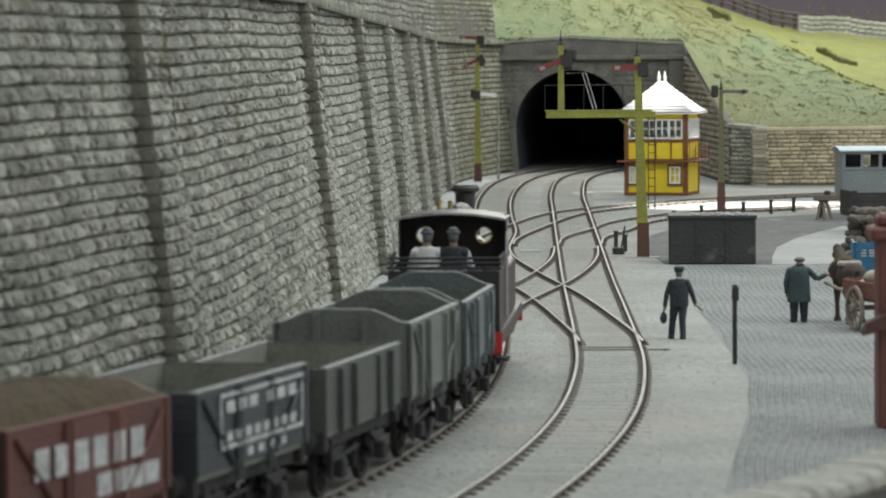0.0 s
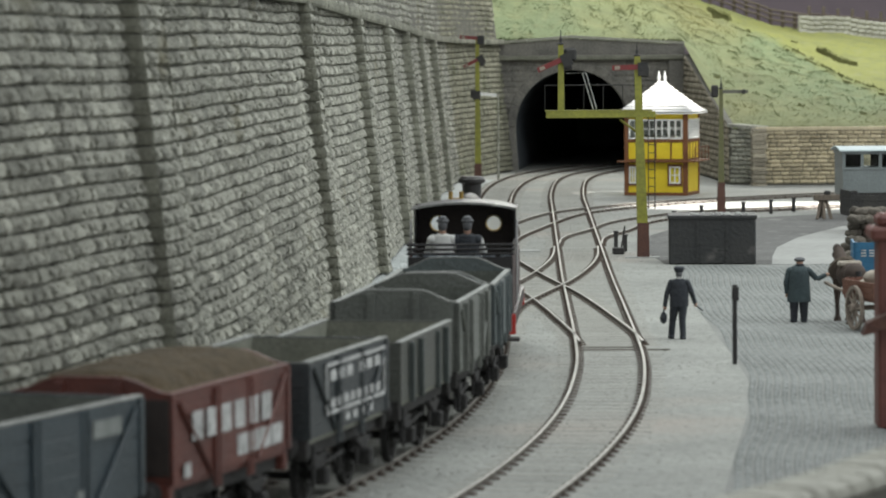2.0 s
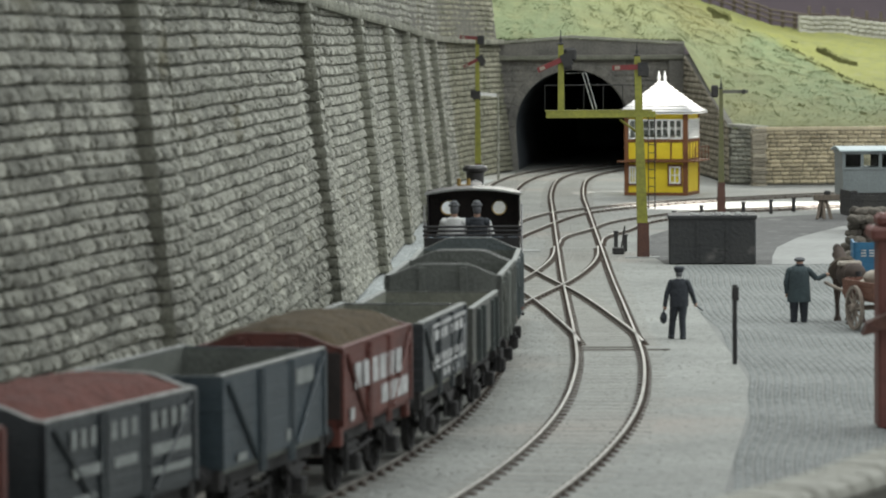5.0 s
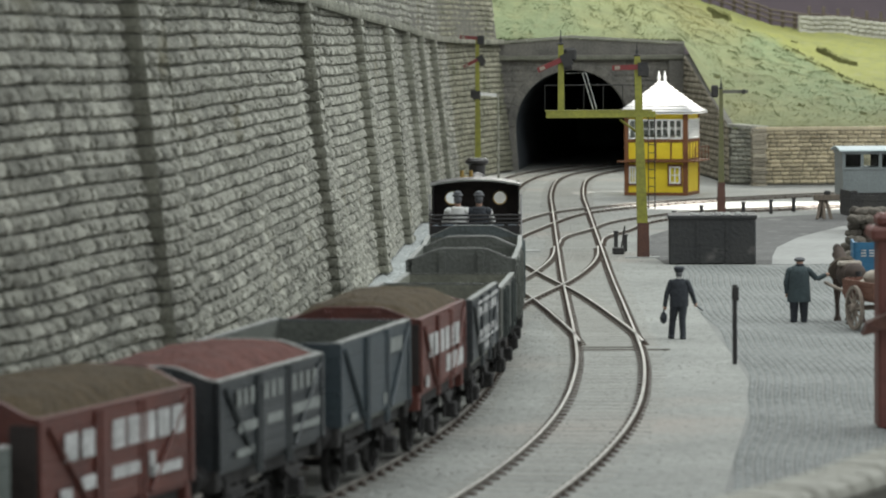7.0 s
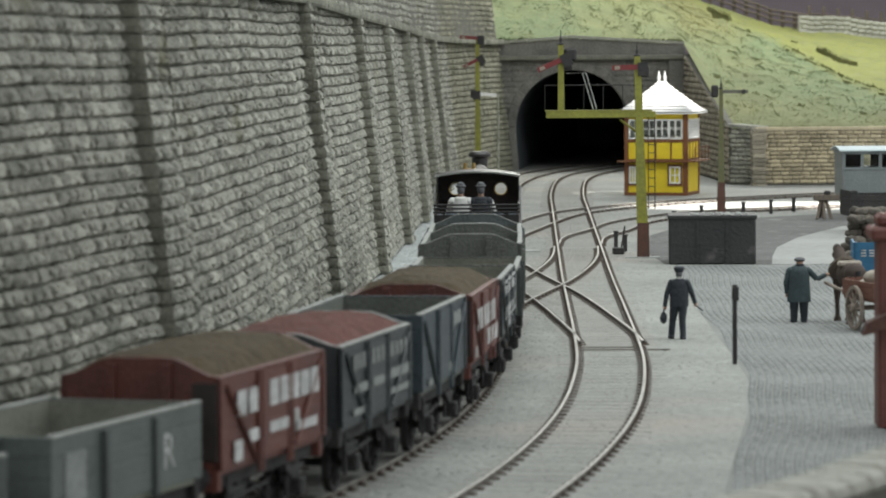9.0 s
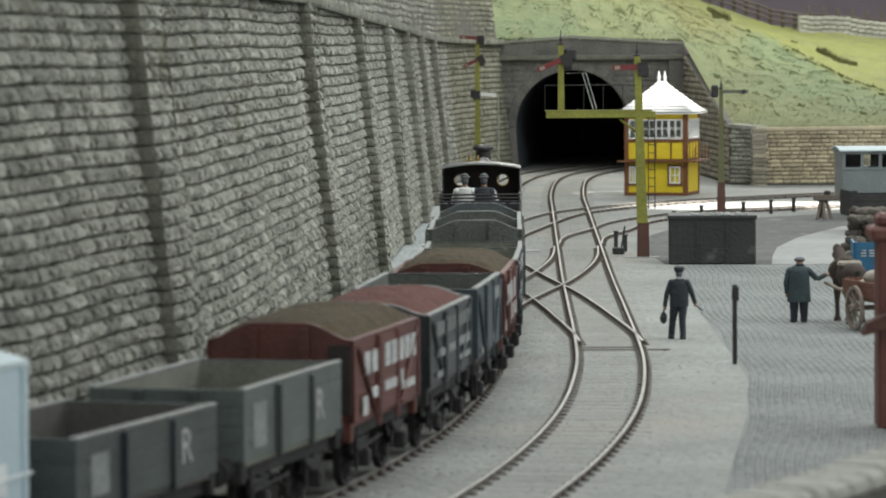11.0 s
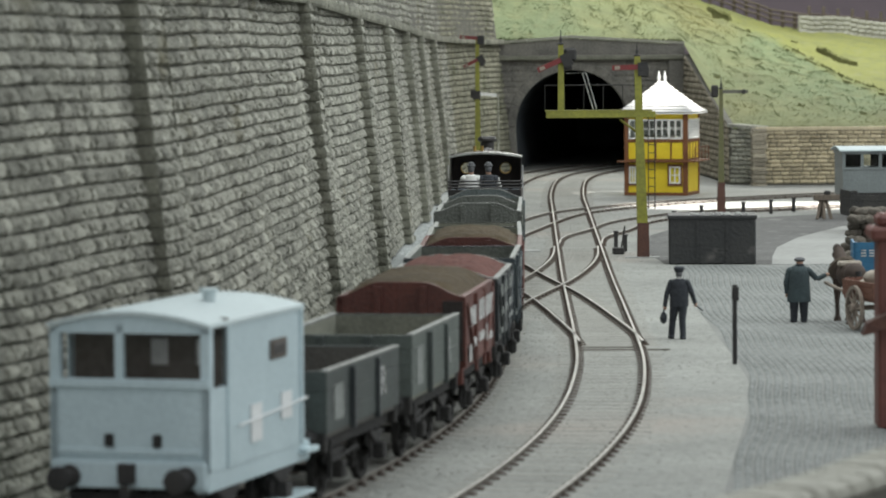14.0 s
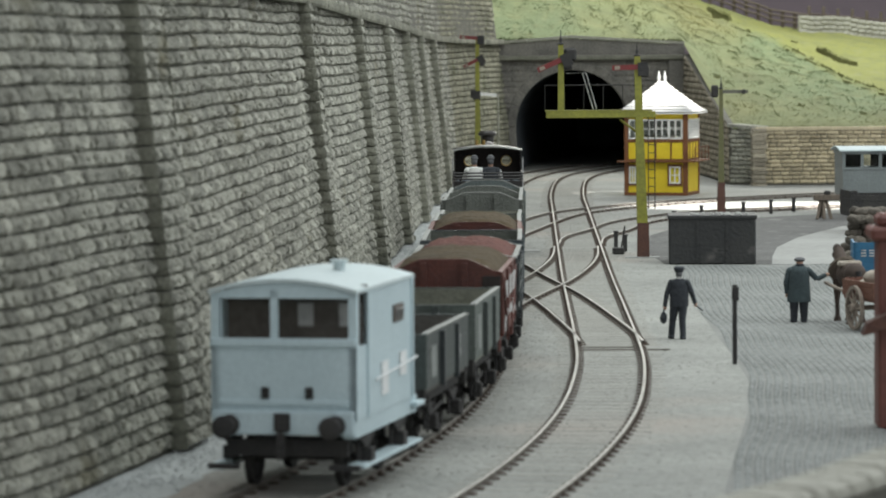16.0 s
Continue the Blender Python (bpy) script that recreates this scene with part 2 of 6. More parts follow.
def build_cess():
    """A strip of pale gravel along the foot of the wall."""
    v, f = [], []
    ss = np.arange(0, WALL.length - 12, 0.5)
    for i, s in enumerate(ss):
        for off in (-0.3, 1.5 + 0.25 * noise.noise((s * 0.7, 1.0, 2.0)) + 0.12 * noise.noise((s * 3.0, 5.0, 2.0))):
            x, y, _, _ = WALL.at(s, off)
            v.append((x, y, -0.106))
    for i in range(len(ss) - 1):
        f.append((2 * i, 2 * i + 1, 2 * i + 3, 2 * i + 2))
    sheet("cess", v, f, CESS, "pale grey gravel strip along the foot of the retaining wall")
    rng = random.Random(41)
    v, f = [], []
    for i in range(5000):
        x, y, _, _ = WALL.at(rng.uniform(4, 110), abs(rng.gauss(0, 0.55)) + 0.1)
        r = rng.uniform(0.02, 0.055)
        k = len(v)
        v += [(x - r, y - r, -0.108), (x + r, y - r * 0.8, -0.108), (x + r * 0.9, y + r, -0.108), (x - r, y + r * 0.7, -0.108), (x + rng.uniform(-r, r) * 0.4, y, -0.108 + r * 0.9)]
        f += [(k, k + 1, k + 4), (k + 1, k + 2, k + 4), (k + 2, k + 3, k + 4), (k + 3, k, k + 4)]
    sheet("wall_foot_rubble", v, f, CESS, "loose pale rubble along the foot of the wall", "stuff")


build_cess()


# ---- retaining wall of rock-faced stone ----
BATTER = 0.105


def stone_patch(verts, faces, place, u0, u1, v0, v1, proud, rng):
    """One pillow-faced stone; place(u, v, d) gives its points."""
    base = len(verts)
    us, vs = (0, 0.1, 0.36, 0.64, 0.9, 1), (0, 0.2, 0.5, 0.8, 1)
    for j, b in enumerate(vs):
        for i, a in enumerate(us):
            inner = (0 < i < 5) and (0 < j < 4)
            d = proud * (0.5 + 0.85 * rng.random()) if inner else 0.02 * rng.random()
            if inner and j == 3:
                d *= 0.75
            k = 0.04 if inner else 0.022
            verts.append(place(u0 + a * (u1 - u0) + (rng.random() - 0.5) * k, v0 + b * (v1 - v0) + (rng.random() - 0.5) * k, d))
    for j in range(4):
        for i in range(5):
            k = base + j * 6 + i
            faces.append((k, k + 1, k + 7, k + 6))


def build_wall():
    rng = random.Random(4)
    top = 13.5
    # bed of the wall behind the stones, with its thickness
    ss = np.arange(0, WALL.length, 1.0)
    verts, faces = [], []
    for s in ss:
        x, y, dx, dy = WALL.at(s)
        for z, off in ((-0.3, 0.03), (top, -top * BATTER - 0.25), (top, -top * BATTER - 1.6), (-0.3, -1.6)):
            verts.append((x + off * dy, y - off * dx, z))
    for i in range(len(ss) - 1):
        for j in range(4):
            a, b = i * 4 + j, i * 4 + (j + 1) % 4
            faces.append((a, b, b + 4, a + 4))
    faces += [(0, 1, 2, 3), tuple(len(verts) - 4 + j for j in (3, 2, 1, 0))]
    wall = sheet("wall_west", verts, faces, STONE_DARK, "tall battered retaining wall of rock-faced grey stone")
    # pilasters: distances along the wall of their near faces
    near = {float(WALL.s[np.argmin(abs(WALL.p[:, 1] - y))]): w for y, w in ((49.5, 1.5), (66.9, 2.1), (96.5, 1.5), (117.0, 1.5), (134.0, 1.5), (150.0, 1.5), (166.0, 1.5), (181.0, 1.5))}
    ends = sorted(list(near) + [n + w for n, w in near.items()])

    def lift(s):
        for n, w in near.items():
            if n <= s <= n + w:
                return 0.29
        return 0.0

    verts, faces, rv, rf, singles, mv, mf = [], [], [], [], [], [], []
    course = 0.285
    z = -0.05
    row = 0
    while z < top - 0.3:
        h = course * (0.93 + 0.14 * rng.random())
        s = rng.random() * 0.3
        while s < WALL.length - 0.8:
            w = 0.3 + 0.32 * rng.random()
            for e in ends:
                if s < e - 0.01 < s + w + 0.12:
                    w = e - s
                    break
            y = WALL.at(s)[1]
            band = ledge_height(y)
            za, zb = z, z + h
            if z + h / 2 > band:
                za, base = max(z, band + 0.1), -0.22
            else:
                zb, base = min(z + h, band - 0.12), lift(s + w / 2)
            if zb - za < 0.06:
                s += w
                continue
            wob = 0.03 * math.sin(s * 0.23 + z * 0.8) + 0.02 * math.sin(s * 0.61 - z * 0.5)
            drop = 0.02 * math.sin(s * 0.31 + row * 0.12) + 0.012 * math.sin(s * 0.9 + row * 0.2) + 0.008 * rng.random()

            def place(u, v, d, base=base, wob=wob, drop=drop):
                x, y, dx, dy = WALL.at(u)
                off = -BATTER * v + base + wob + d + 0.02
                return (x + off * dy, y - off * dx, v + drop)

            gap = 0.008 + 0.014 * rng.random()
            v2, f2 = [], []
            stone_patch(v2, f2, place, s + gap, s + w - gap, za + 0.012, zb - 0.012, (0.1 if y < 120 else 0.085) * (0.75 + 0.5 * rng.random()), rng)
            if y > 192.5:
                k = len(mv)
                mv += v2
                mf += [tuple(a + k for a in f) for f in f2]
            elif 60 < y < 69 and 2.4 < z < 5.2 and len(singles) < 300:
                singles.append((v2, f2))
            else:
                k = len(verts)
                verts += v2
                faces += [tuple(a + k for a in f) for f in f2]
            s += w
        # near faces and far faces of the pilasters, and the sill of the ledge
        for n in near:
            y = WALL.at(n)[1]
            if z < ledge_height(y):
                for side, sign in ((n, -1), (n + near[n], 1)):
                    def place(u, v, d, side=side, sign=sign):
                        x, y, dx, dy = WALL.at(side)
                        off = -BATTER * v + u
                        return (x + off * dy + sign * d * dx, y - off * dx + sign * d * dy, v)
                    a, b = [], []
                    stone_patch(a, b, place, -0.12, 0.37, z + 0.01, z + h - 0.01, 0.04, rng)
                    k = len(rv)
                    rv += a
                    rf += [tuple(q + k for q in f) for f in b]
        z += h
        row += 1
    tagged(sheet("stonework", verts, faces, STONE, "rock-faced stones in wavy courses", "stuff", wall, False))
    tagged(sheet("mossy_stonework", mv, mf, STONE_OLIVE, "darker olive stones beside the tunnel", "stuff", wall, False))
    tagged(sheet("pilaster_reveals", rv, rf, STONE_REVEAL, "mossy stones of the pilaster sides, coloured darker for their shade", "stuff", wall, True))
    for v2, f2 in singles:
        c = np.mean(np.array(v2), axis=0)
        me = bpy.data.meshes.new("stone")
        me.from_pydata([tuple((np.array(q) - c) * S) for q in v2], [], f2)
        me.materials.append(STONE)
        ob = new("stone", me)
        ob.parent = wall
        ob.location = c * S
    # dark underside and top of the ledge
    v3, f3 = [], []
    for s in ss:
        x, y, dx, dy = WALL.at(s)
        b = ledge_height(y)
        for z, off in ((b - 0.15, -BATTER * b - 0.1), (b - 0.15, -BATTER * b + 0.30), (b + 0.11, -BATTER * b + 0.32), (b + 0.14, -BATTER * b - 0.3)):
            v3.append((x + off * dy, y - off * dx, z))
    for i in range(len(ss) - 1):
        for j in range(3):
            a = i * 4 + j
            f3.append((a, a + 1, a + 5, a + 4))
    s = 0.0
    while s < WALL.length - 0.8:
        w = 0.5 + 0.4 * rng.random()

        def place(u, v, d):
            x, y, dx, dy = WALL.at(u)
            b = ledge_height(y)
            off = -BATTER * b + 0.33 + d
            return (x + off * dy, y - off * dx, b + v)

        k, a, f = len(v3), [], []
        stone_patch(a, f, place, s + 0.01, s + w - 0.01, -0.16, 0.12, 0.045, rng)
        v3 += a
        f3 += [tuple(q + k for q in t) for t in f]
        s += w
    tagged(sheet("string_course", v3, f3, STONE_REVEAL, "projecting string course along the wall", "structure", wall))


build_wall()


# ---- tunnel portal and hillside ----
PX0, PX1, PY = 2.3, 13.4, 209.0
ARCH_C, ARCH_R = 7.2, 3.12


def arch(n=28, r=ARCH_R, foot=-0.2, crown=5.45):
    """Outline of the opening from left foot over the crown to right foot."""
    spring = 2.35
    pts = [(ARCH_C - r * 0.95, foot), (ARCH_C - r * 0.985, 1.2)]
    for i in range(n + 1):
        a = math.pi - math.pi * i / n
        pts.append((ARCH_C + r * math.cos(a), spring + (crown - spring) * math.sin(a)))
    return pts + [(ARCH_C + r * 0.985, 1.2), (ARCH_C + r * 0.95, foot)]


def build_portal():
    a = arch()
    top = 6.2
    verts, faces = [], []
    # front and back face as strips between the opening and the outer edge
    out = []
    for i, (x, z) in enumerate(a):
        u = i / (len(a) - 1)
        if u < 0.25:
            out.append((PX0, -0.2 + (top + 0.2) * u / 0.25))
        elif u > 0.75:
            out.append((PX1, -0.2 + (top + 0.2) * (1 - u) / 0.25))
        else:
            out.append((PX0 + (PX1 - PX0) * (u - 0.25) / 0.5, top))
    for y in (PY, PY + 0.9):
        for (x, z), (X, Z) in zip(a, out):
            verts += [(x, y, z), (X, y, Z)]
    n = 2 * len(a)
    for i in range(len(a) - 1):
        k = 2 * i
        faces += [(k, k + 1, k + 3, k + 2), (n + k, n + k + 2, n + k + 3, n + k + 1), (k, k + 2, n + k + 2, n + k), (k + 1, n + k + 1, n + k + 3, k + 3)]
    portal = sheet("tunnel_portal", verts, faces, SOOT, "soot-blackened stone tunnel mouth with a moulded parapet")
    # courses of stone on the face
    rng = random.Random(8)
    v, f = [], []
    z = 0.0
    while z < top - 0.2:
        x = PX0
        while x < PX1 - 0.2:
            w = 0.5 + 0.4 * rng.random()
            cx, cz = x + w / 2, z + 0.15
            spring = 2.35
            e = ((cx - ARCH_C) / (ARCH_R + 0.65)) ** 2 + ((max(cz, spring) - spring) / 3.75) ** 2
            if e > 1:
                stone_patch(v, f, lambda a, b, d: (a, PY - 0.01 - d, b), x + 0.01, min(x + w, PX1) - 0.01, z + 0.01, z + 0.29, 0.05, rng)
            x += w
        z += 0.3
    sheet("portal_courses", v, f, SOOT, "", "stuff", portal, True)
    # ring of arch stones
    pts = arch(26, ARCH_R, 0.0, 5.45)[2:-2]
    for (x0, z0), (x1, z1) in zip(pts, pts[1:]):
        c0, c1 = Vector((x0 - ARCH_C, 0, z0 - 2.35)).normalized() * 0.5, Vector((x1 - ARCH_C, 0, z1 - 2.35)).normalized() * 0.5
        bm = prism(bmesh.new(), [(x0, z0), (x1, z1), (x1 + c1.x, z1 + c1.z), (x0 + c0.x, z0 + c0.z)], PY - 0.13, PY + 0.05)
        bmesh.ops.bevel(bm, geom=bm.edges[:], offset=0.025, segments=1, affect="EDGES")
        part("arch_stone", bm, SOOT, portal)
    # cornice and parapet
    part("cornice", box(PX0 - 0.2, PX1 + 0.15, PY - 0.45, PY + 0.9, 6.0, 6.28, 0.06), STONE_REVEAL, portal, "projecting stone cornice")
    par = prism(bmesh.new(), [(PX0 - 0.2, 6.3), (PX1, 6.3), (PX1, 6.85), (10.5, 7.0), (7.2, 7.2), (4.4, 7.0), (PX0 - 0.2, 6.85)], PY - 0.1, PY + 0.7)
    part("parapet", par, SOOT, portal, "low stone parapet over the arch")
    cop = prism(bmesh.new(), [(PX0 - 0.2, 6.87), (4.4, 7.02), (7.2, 7.22), (10.5, 7.02), (PX1, 6.87), (PX1, 7.0), (10.5, 7.16), (7.2, 7.38), (4.4, 7.16), (PX0 - 0.2, 7.0)], PY - 0.22, PY + 0.8)
    part("coping", cop, STONE, portal, "weathered coping stones")
    part("end_pier", box(PX1 - 0.9, PX1 + 0.1, PY - 0.3, PY, -0.2, 6.0, 0.05), SOOT, portal)
    part("end_pier", box(PX0, PX0 + 0.9, PY - 0.3, PY, -0.2, 6.0, 0.05), SOOT, portal)
    # bore of the tunnel
    v, f = [], []
    a = arch(20, ARCH_R + 0.05, -0.2, 5.5)
    for y, dx in ((PY + 0.85, 0), (PY + 20, 1.6), (PY + 45, 5)):
        v += [(x + dx, y, z) for x, z in a]
    n = len(a)
    for r in range(2):
        for i in range(n - 1):
            f.append((r * n + i, r * n + i + 1, (r + 1) * n + i + 1, (r + 1) * n + i))
        f.append((r * n, (r + 1) * n, (r + 1) * n + n - 1, r * n + n - 1))
    f.append(tuple(range(2 * n, 3 * n)))
    sheet("tunnel_bore", v, f, BLACK, "dark blue-grey tunnel bore, its colour lifted for veiling glare", "structure", portal)


build_portal()


def stone_wall(name, line, top0, top1, course, material, label, thick=0.9, seed=3, cope=None):
    """A straight wall of coursed stone from line[0] to line[1]; the face looks to the right of its way."""
    rng = random.Random(seed)
    (ax, ay), (bx, by) = line
    ln = math.hypot(bx - ax, by - ay)
    dx, dy = (bx - ax) / ln, (by - ay) / ln
    pt = lambda s, off, z: (ax + dx * s + dy * off, ay + dy * s - dx * off, z)
    verts = [pt(s, o, z) for s, t in ((0, top0), (ln, top1)) for o, z in ((0, -0.2), (0, t), (-thick, t), (-thick, -0.2))]
    faces = [(0, 1, 2, 3), (7, 6, 5, 4), (0, 4, 5, 1), (1, 5, 6, 2), (2, 6, 7, 3), (3, 7, 4, 0)]
    wall = sheet(name, verts, faces, STONE_DARK, label)
    v, f = [], []
    z = -0.02
    while z < max(top0, top1) - 0.05:
        s = rng.random() * 0.2
        while s < ln - 0.1:
            w = min(0.3 + 0.34 * rng.random(), ln - s)
            lim = top0 + (top1 - top0) * (s + w / 2) / ln
            if z < lim - 0.04:
                stone_patch(v, f, lambda a, b, d: pt(a, 0.015 + d, b), s + 0.012, s + w - 0.012, z + 0.012, min(z + course - 0.012, lim), 0.09, rng)
            s += w
        z += course
    sheet("stonework", v, f, material, "", "stuff", wall, True)
    if cope:
        m = [pt(s, o, t + h) for s, t in ((-0.1, top0), (ln, top1)) for o, h in ((0.1, 0), (0.1, 0.16), (-thick, 0.16), (-thick, 0))]
        sheet("coping", m, faces, cope, "flat coping stones", "structure", wall)
    return wall


stone_wall("wall_wing", ((13.4, 209.0), (14.3, 188.2)), 6.3, 2.75, 0.3, WING, "sloping stone wing wall beside the tunnel", 0.3, 5)
stone_wall("wall_north", ((15.6, 186.5), (34, 187.5)), 2.6, 2.6, 0.2, BUFF, "low buff stone retaining wall below the grass bank", 0.9, 6, BUFF)
stone_wall("wall_north_2", ((14.3, 188.2), (15.6, 186.9)), 2.75, 2.65, 0.22, STONE, "short angled length of stone wall", 0.8, 7, STONE)
for i in range(14):
    part("pier_stone", box(15.25 + 0.03 * (i % 2), 16.0 - 0.04 * (i % 3), 186.05 - 0.02 * (i % 2), 187.2, -0.2 + i * 0.21, 0.0 + i * 0.21, 0.03), WING, bpy.data.objects["wall_north"])


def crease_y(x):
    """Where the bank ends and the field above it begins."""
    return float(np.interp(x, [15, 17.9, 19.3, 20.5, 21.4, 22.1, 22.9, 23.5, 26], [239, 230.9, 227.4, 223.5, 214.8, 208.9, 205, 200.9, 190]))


def hill_z(x, y):
    front = float(np.interp(x, [-40, 2, 13.4, 14.4, 60], [209.8, 209.8, 209.8, 188.6, 187.2]))
    zf = float(np.interp(x, [-40, 2, 13.4, 14.4, 60], [6.9, 6.9, 6.9, 2.7, 2.6]))
    zr = float(np.interp(x, [-40, 7, 12, 16.5, 19, 22, 28, 60], [16.5, 13.5, 11.5, 9.55, 8.65, 7.9, 7.3, 5.5]))
    u = max(0.0, min(1.2, (y - front) / (241 - front)))
    w = u ** 0.92 if u < 1 else 1 - (u - 1) * 1.5
    lump = 0.28 * noise.noise((x * 0.35, y * 0.12, 3.0)) + 0.12 * noise.noise((x * 1.1, y * 0.4, 7.0))
    c = y - crease_y(x)
    crease = (0.16 if c > 0 else -0.1) * math.exp(-abs(c) / 1.6) if x > 16 else 0
    return zf + (zr - zf) * w + (lump + crease) * min(1, u * 6)


def build_hill():
    xs = np.concatenate([np.arange(-14, 13.3, 0.8), np.arange(13.4, 14.5, 0.2), np.arange(15, 45, 0.6)])
    nu = 56
    verts, faces = [], []
    for x in xs:
        front = float(np.interp(x, [-40, 2, 13.4, 14.4, 60], [209.8, 209.8, 209.8, 188.6, 187.2]))
        for j in range(nu + 1):
            y = front + (250 - front) * j / nu
            verts.append((x, y, hill_z(x, y)))
    for i in range(len(xs) - 1):
        for j in range(nu):
            k = i * (nu + 1) + j
            faces.append((k, k + nu + 1, k + nu + 2, k + 1))
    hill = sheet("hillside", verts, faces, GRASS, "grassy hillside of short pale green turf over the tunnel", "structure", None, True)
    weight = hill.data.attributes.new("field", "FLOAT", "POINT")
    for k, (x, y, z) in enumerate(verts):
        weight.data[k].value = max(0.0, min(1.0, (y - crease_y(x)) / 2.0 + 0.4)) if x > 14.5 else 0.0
    return hill


hill = build_hill()
tagged(sheet("backdrop", [(-120, 300, -5), (140, 300, -5), (140, 300, 70), (-120, 300, 70)], [(0, 1, 2, 3)], BACKDROP, "dull mauve painted backdrop behind the hill"))


# ---- tracks ----
sleeper_mesh = [mesh_of(box(-1.2, 1.2, -0.12 - 0.01 * i, 0.12, -0.03, 0.008, 0.01), "sleeper", SLEEPER) for i in range(3)]


def build_track(name, line, s0, s1, label, sleepers=True, gauge=1.435, skip=()):
    track = thing(name, 0, 0, 0, 0, label, "track", "", "structure")
    ss = np.arange(s0, s1 + 0.01, 0.8)
    for sign in (-1, 1):
        for nm, prof, m in (("rail", ((-0.07, -0.005), (-0.065, 0.02), (-0.015, 0.03), (-0.015, 0.105), (-0.035, 0.115), (-0.035, 0.146), (0.035, 0.146), (0.035, 0.115), (0.015, 0.105), (0.015, 0.03), (0.065, 0.02), (0.07, -0.005)), RUST),
                            ("rail_head", ((-0.03, 0.144), (-0.024, 0.151), (0.024, 0.151), (0.03, 0.144)), STEEL)):
            v, f = [], []
            n = len(prof)
            for s in ss:
                x, y, dx, dy = line.at(s, sign * (gauge / 2 + 0.035))
                v += [(x + o * dy, y - o * dx, z - 0.15) for o, z in prof]
            for i in range(len(ss) - 1):
                for j in range(n):
                    a, b = i * n + j, i * n + (j + 1) % n
                    f.append((a, b, b + n, a + n))
            sheet(nm, v, f, m, "worn bright top of the rail" if m is STEEL else "rusty bullhead rail", "", track)
    if sleepers:
        rng = random.Random(len(name))
        cv, cf = [], []

        def push(v, f, x, y, dx, dy, a0, a1, b0, b1, z0, z1):
            k = len(v)
            for z, e in ((z0, 0.0), (z1, 0.012)):
                for a, b in ((a0 + e, b0 + e), (a1 - e, b0 + e), (a1 - e, b1 - e), (a0 + e, b1 - e)):
                    v.append((x + a * dy + b * dx, y - a * dx + b * dy, z))
            for q in ((4, 5, 6, 7), (0, 1, 5, 4), (1, 2, 6, 5), (2, 3, 7, 6), (3, 0, 4, 7)):
                f.append(tuple(k + i for i in q))

        s = s0
        while s < s1:
            x, y, dx, dy = line.at(s)
            j = (rng.random() - 0.5) * 0.08
            ob = new("sleeper", sleeper_mesh[rng.randrange(3)])
            ob.parent = track
            ob.matrix_basis = pose((x + j * dy) * S, (y - j * dx) * S, (-0.114 + 0.007 * rng.random()) * S, 0, 0, math.degrees(math.atan2(dy, dx)) - 90)
            for sg in (-1, 1):
                c = sg * (gauge / 2 + 0.035)
                push(cv, cf, x, y, dx, dy, c - 0.16, c + 0.16, -0.09, 0.09, -0.11, -0.075)
                push(cv, cf, x, y, dx, dy, min(c + sg * 0.03, c + sg * 0.1), max(c + sg * 0.03, c + sg * 0.1), -0.06, 0.06, -0.09, -0.03)
            s += 0.72
        sheet("rail_chairs", cv, cf, CHAIR, "rusty cast rail chairs", "stuff", track)
    return track


CROSS_1 = Line([(3.7, 84), (4.0, 90.36), (3.64, 98.79), (3.17, 106.38), (2.85, 110.0), (2.2, 117), (1.6, 126), (1.6, 135)])
CROSS_2 = Line([(0.72, 88), (0.95, 96.5), (1.45, 103.3), (2.95, 112.35), (3.75, 118.5), (4.35, 125), (4.66, 132), (4.9, 140)])
BRANCH = Line([(1.66, 131), (1.95, 137), (2.98, 144.5), (4.93, 156), (7.69, 162.8), (11.0, 168), (18.5, 175), (21, 175.5), (34, 178)])
SIDING = Line([(4.76, 131), (5.15, 137.5), (6.28, 142.9), (7.2, 148.2), (8.56, 152.3), (11.0, 157), (16.1, 161.6), (19.6, 163.8), (34, 168)])

build_track("track_main", MAIN, 0, MAIN.length - 0.5, "curved running line of bullhead rail on ash-covered sleepers")
build_track("track_loop", SECOND, 0, SECOND.length - 0.5, "second running line curving towards the tunnel")
build_track("track_crossover", CROSS_1, 6, CROSS_1.length - 6, "crossover track between the two running lines", True)
build_track("track_crossover_2", CROSS_2, 6, CROSS_2.length - 8, "opposite crossover track between the running lines", True)
build_track("track_branch", BRANCH, 2, BRANCH.length - 0.5, "branch track curving across towards the goods yard")
build_track("track_siding", SIDING, 2, SIDING.length - 0.5, "siding curving away behind the yard")


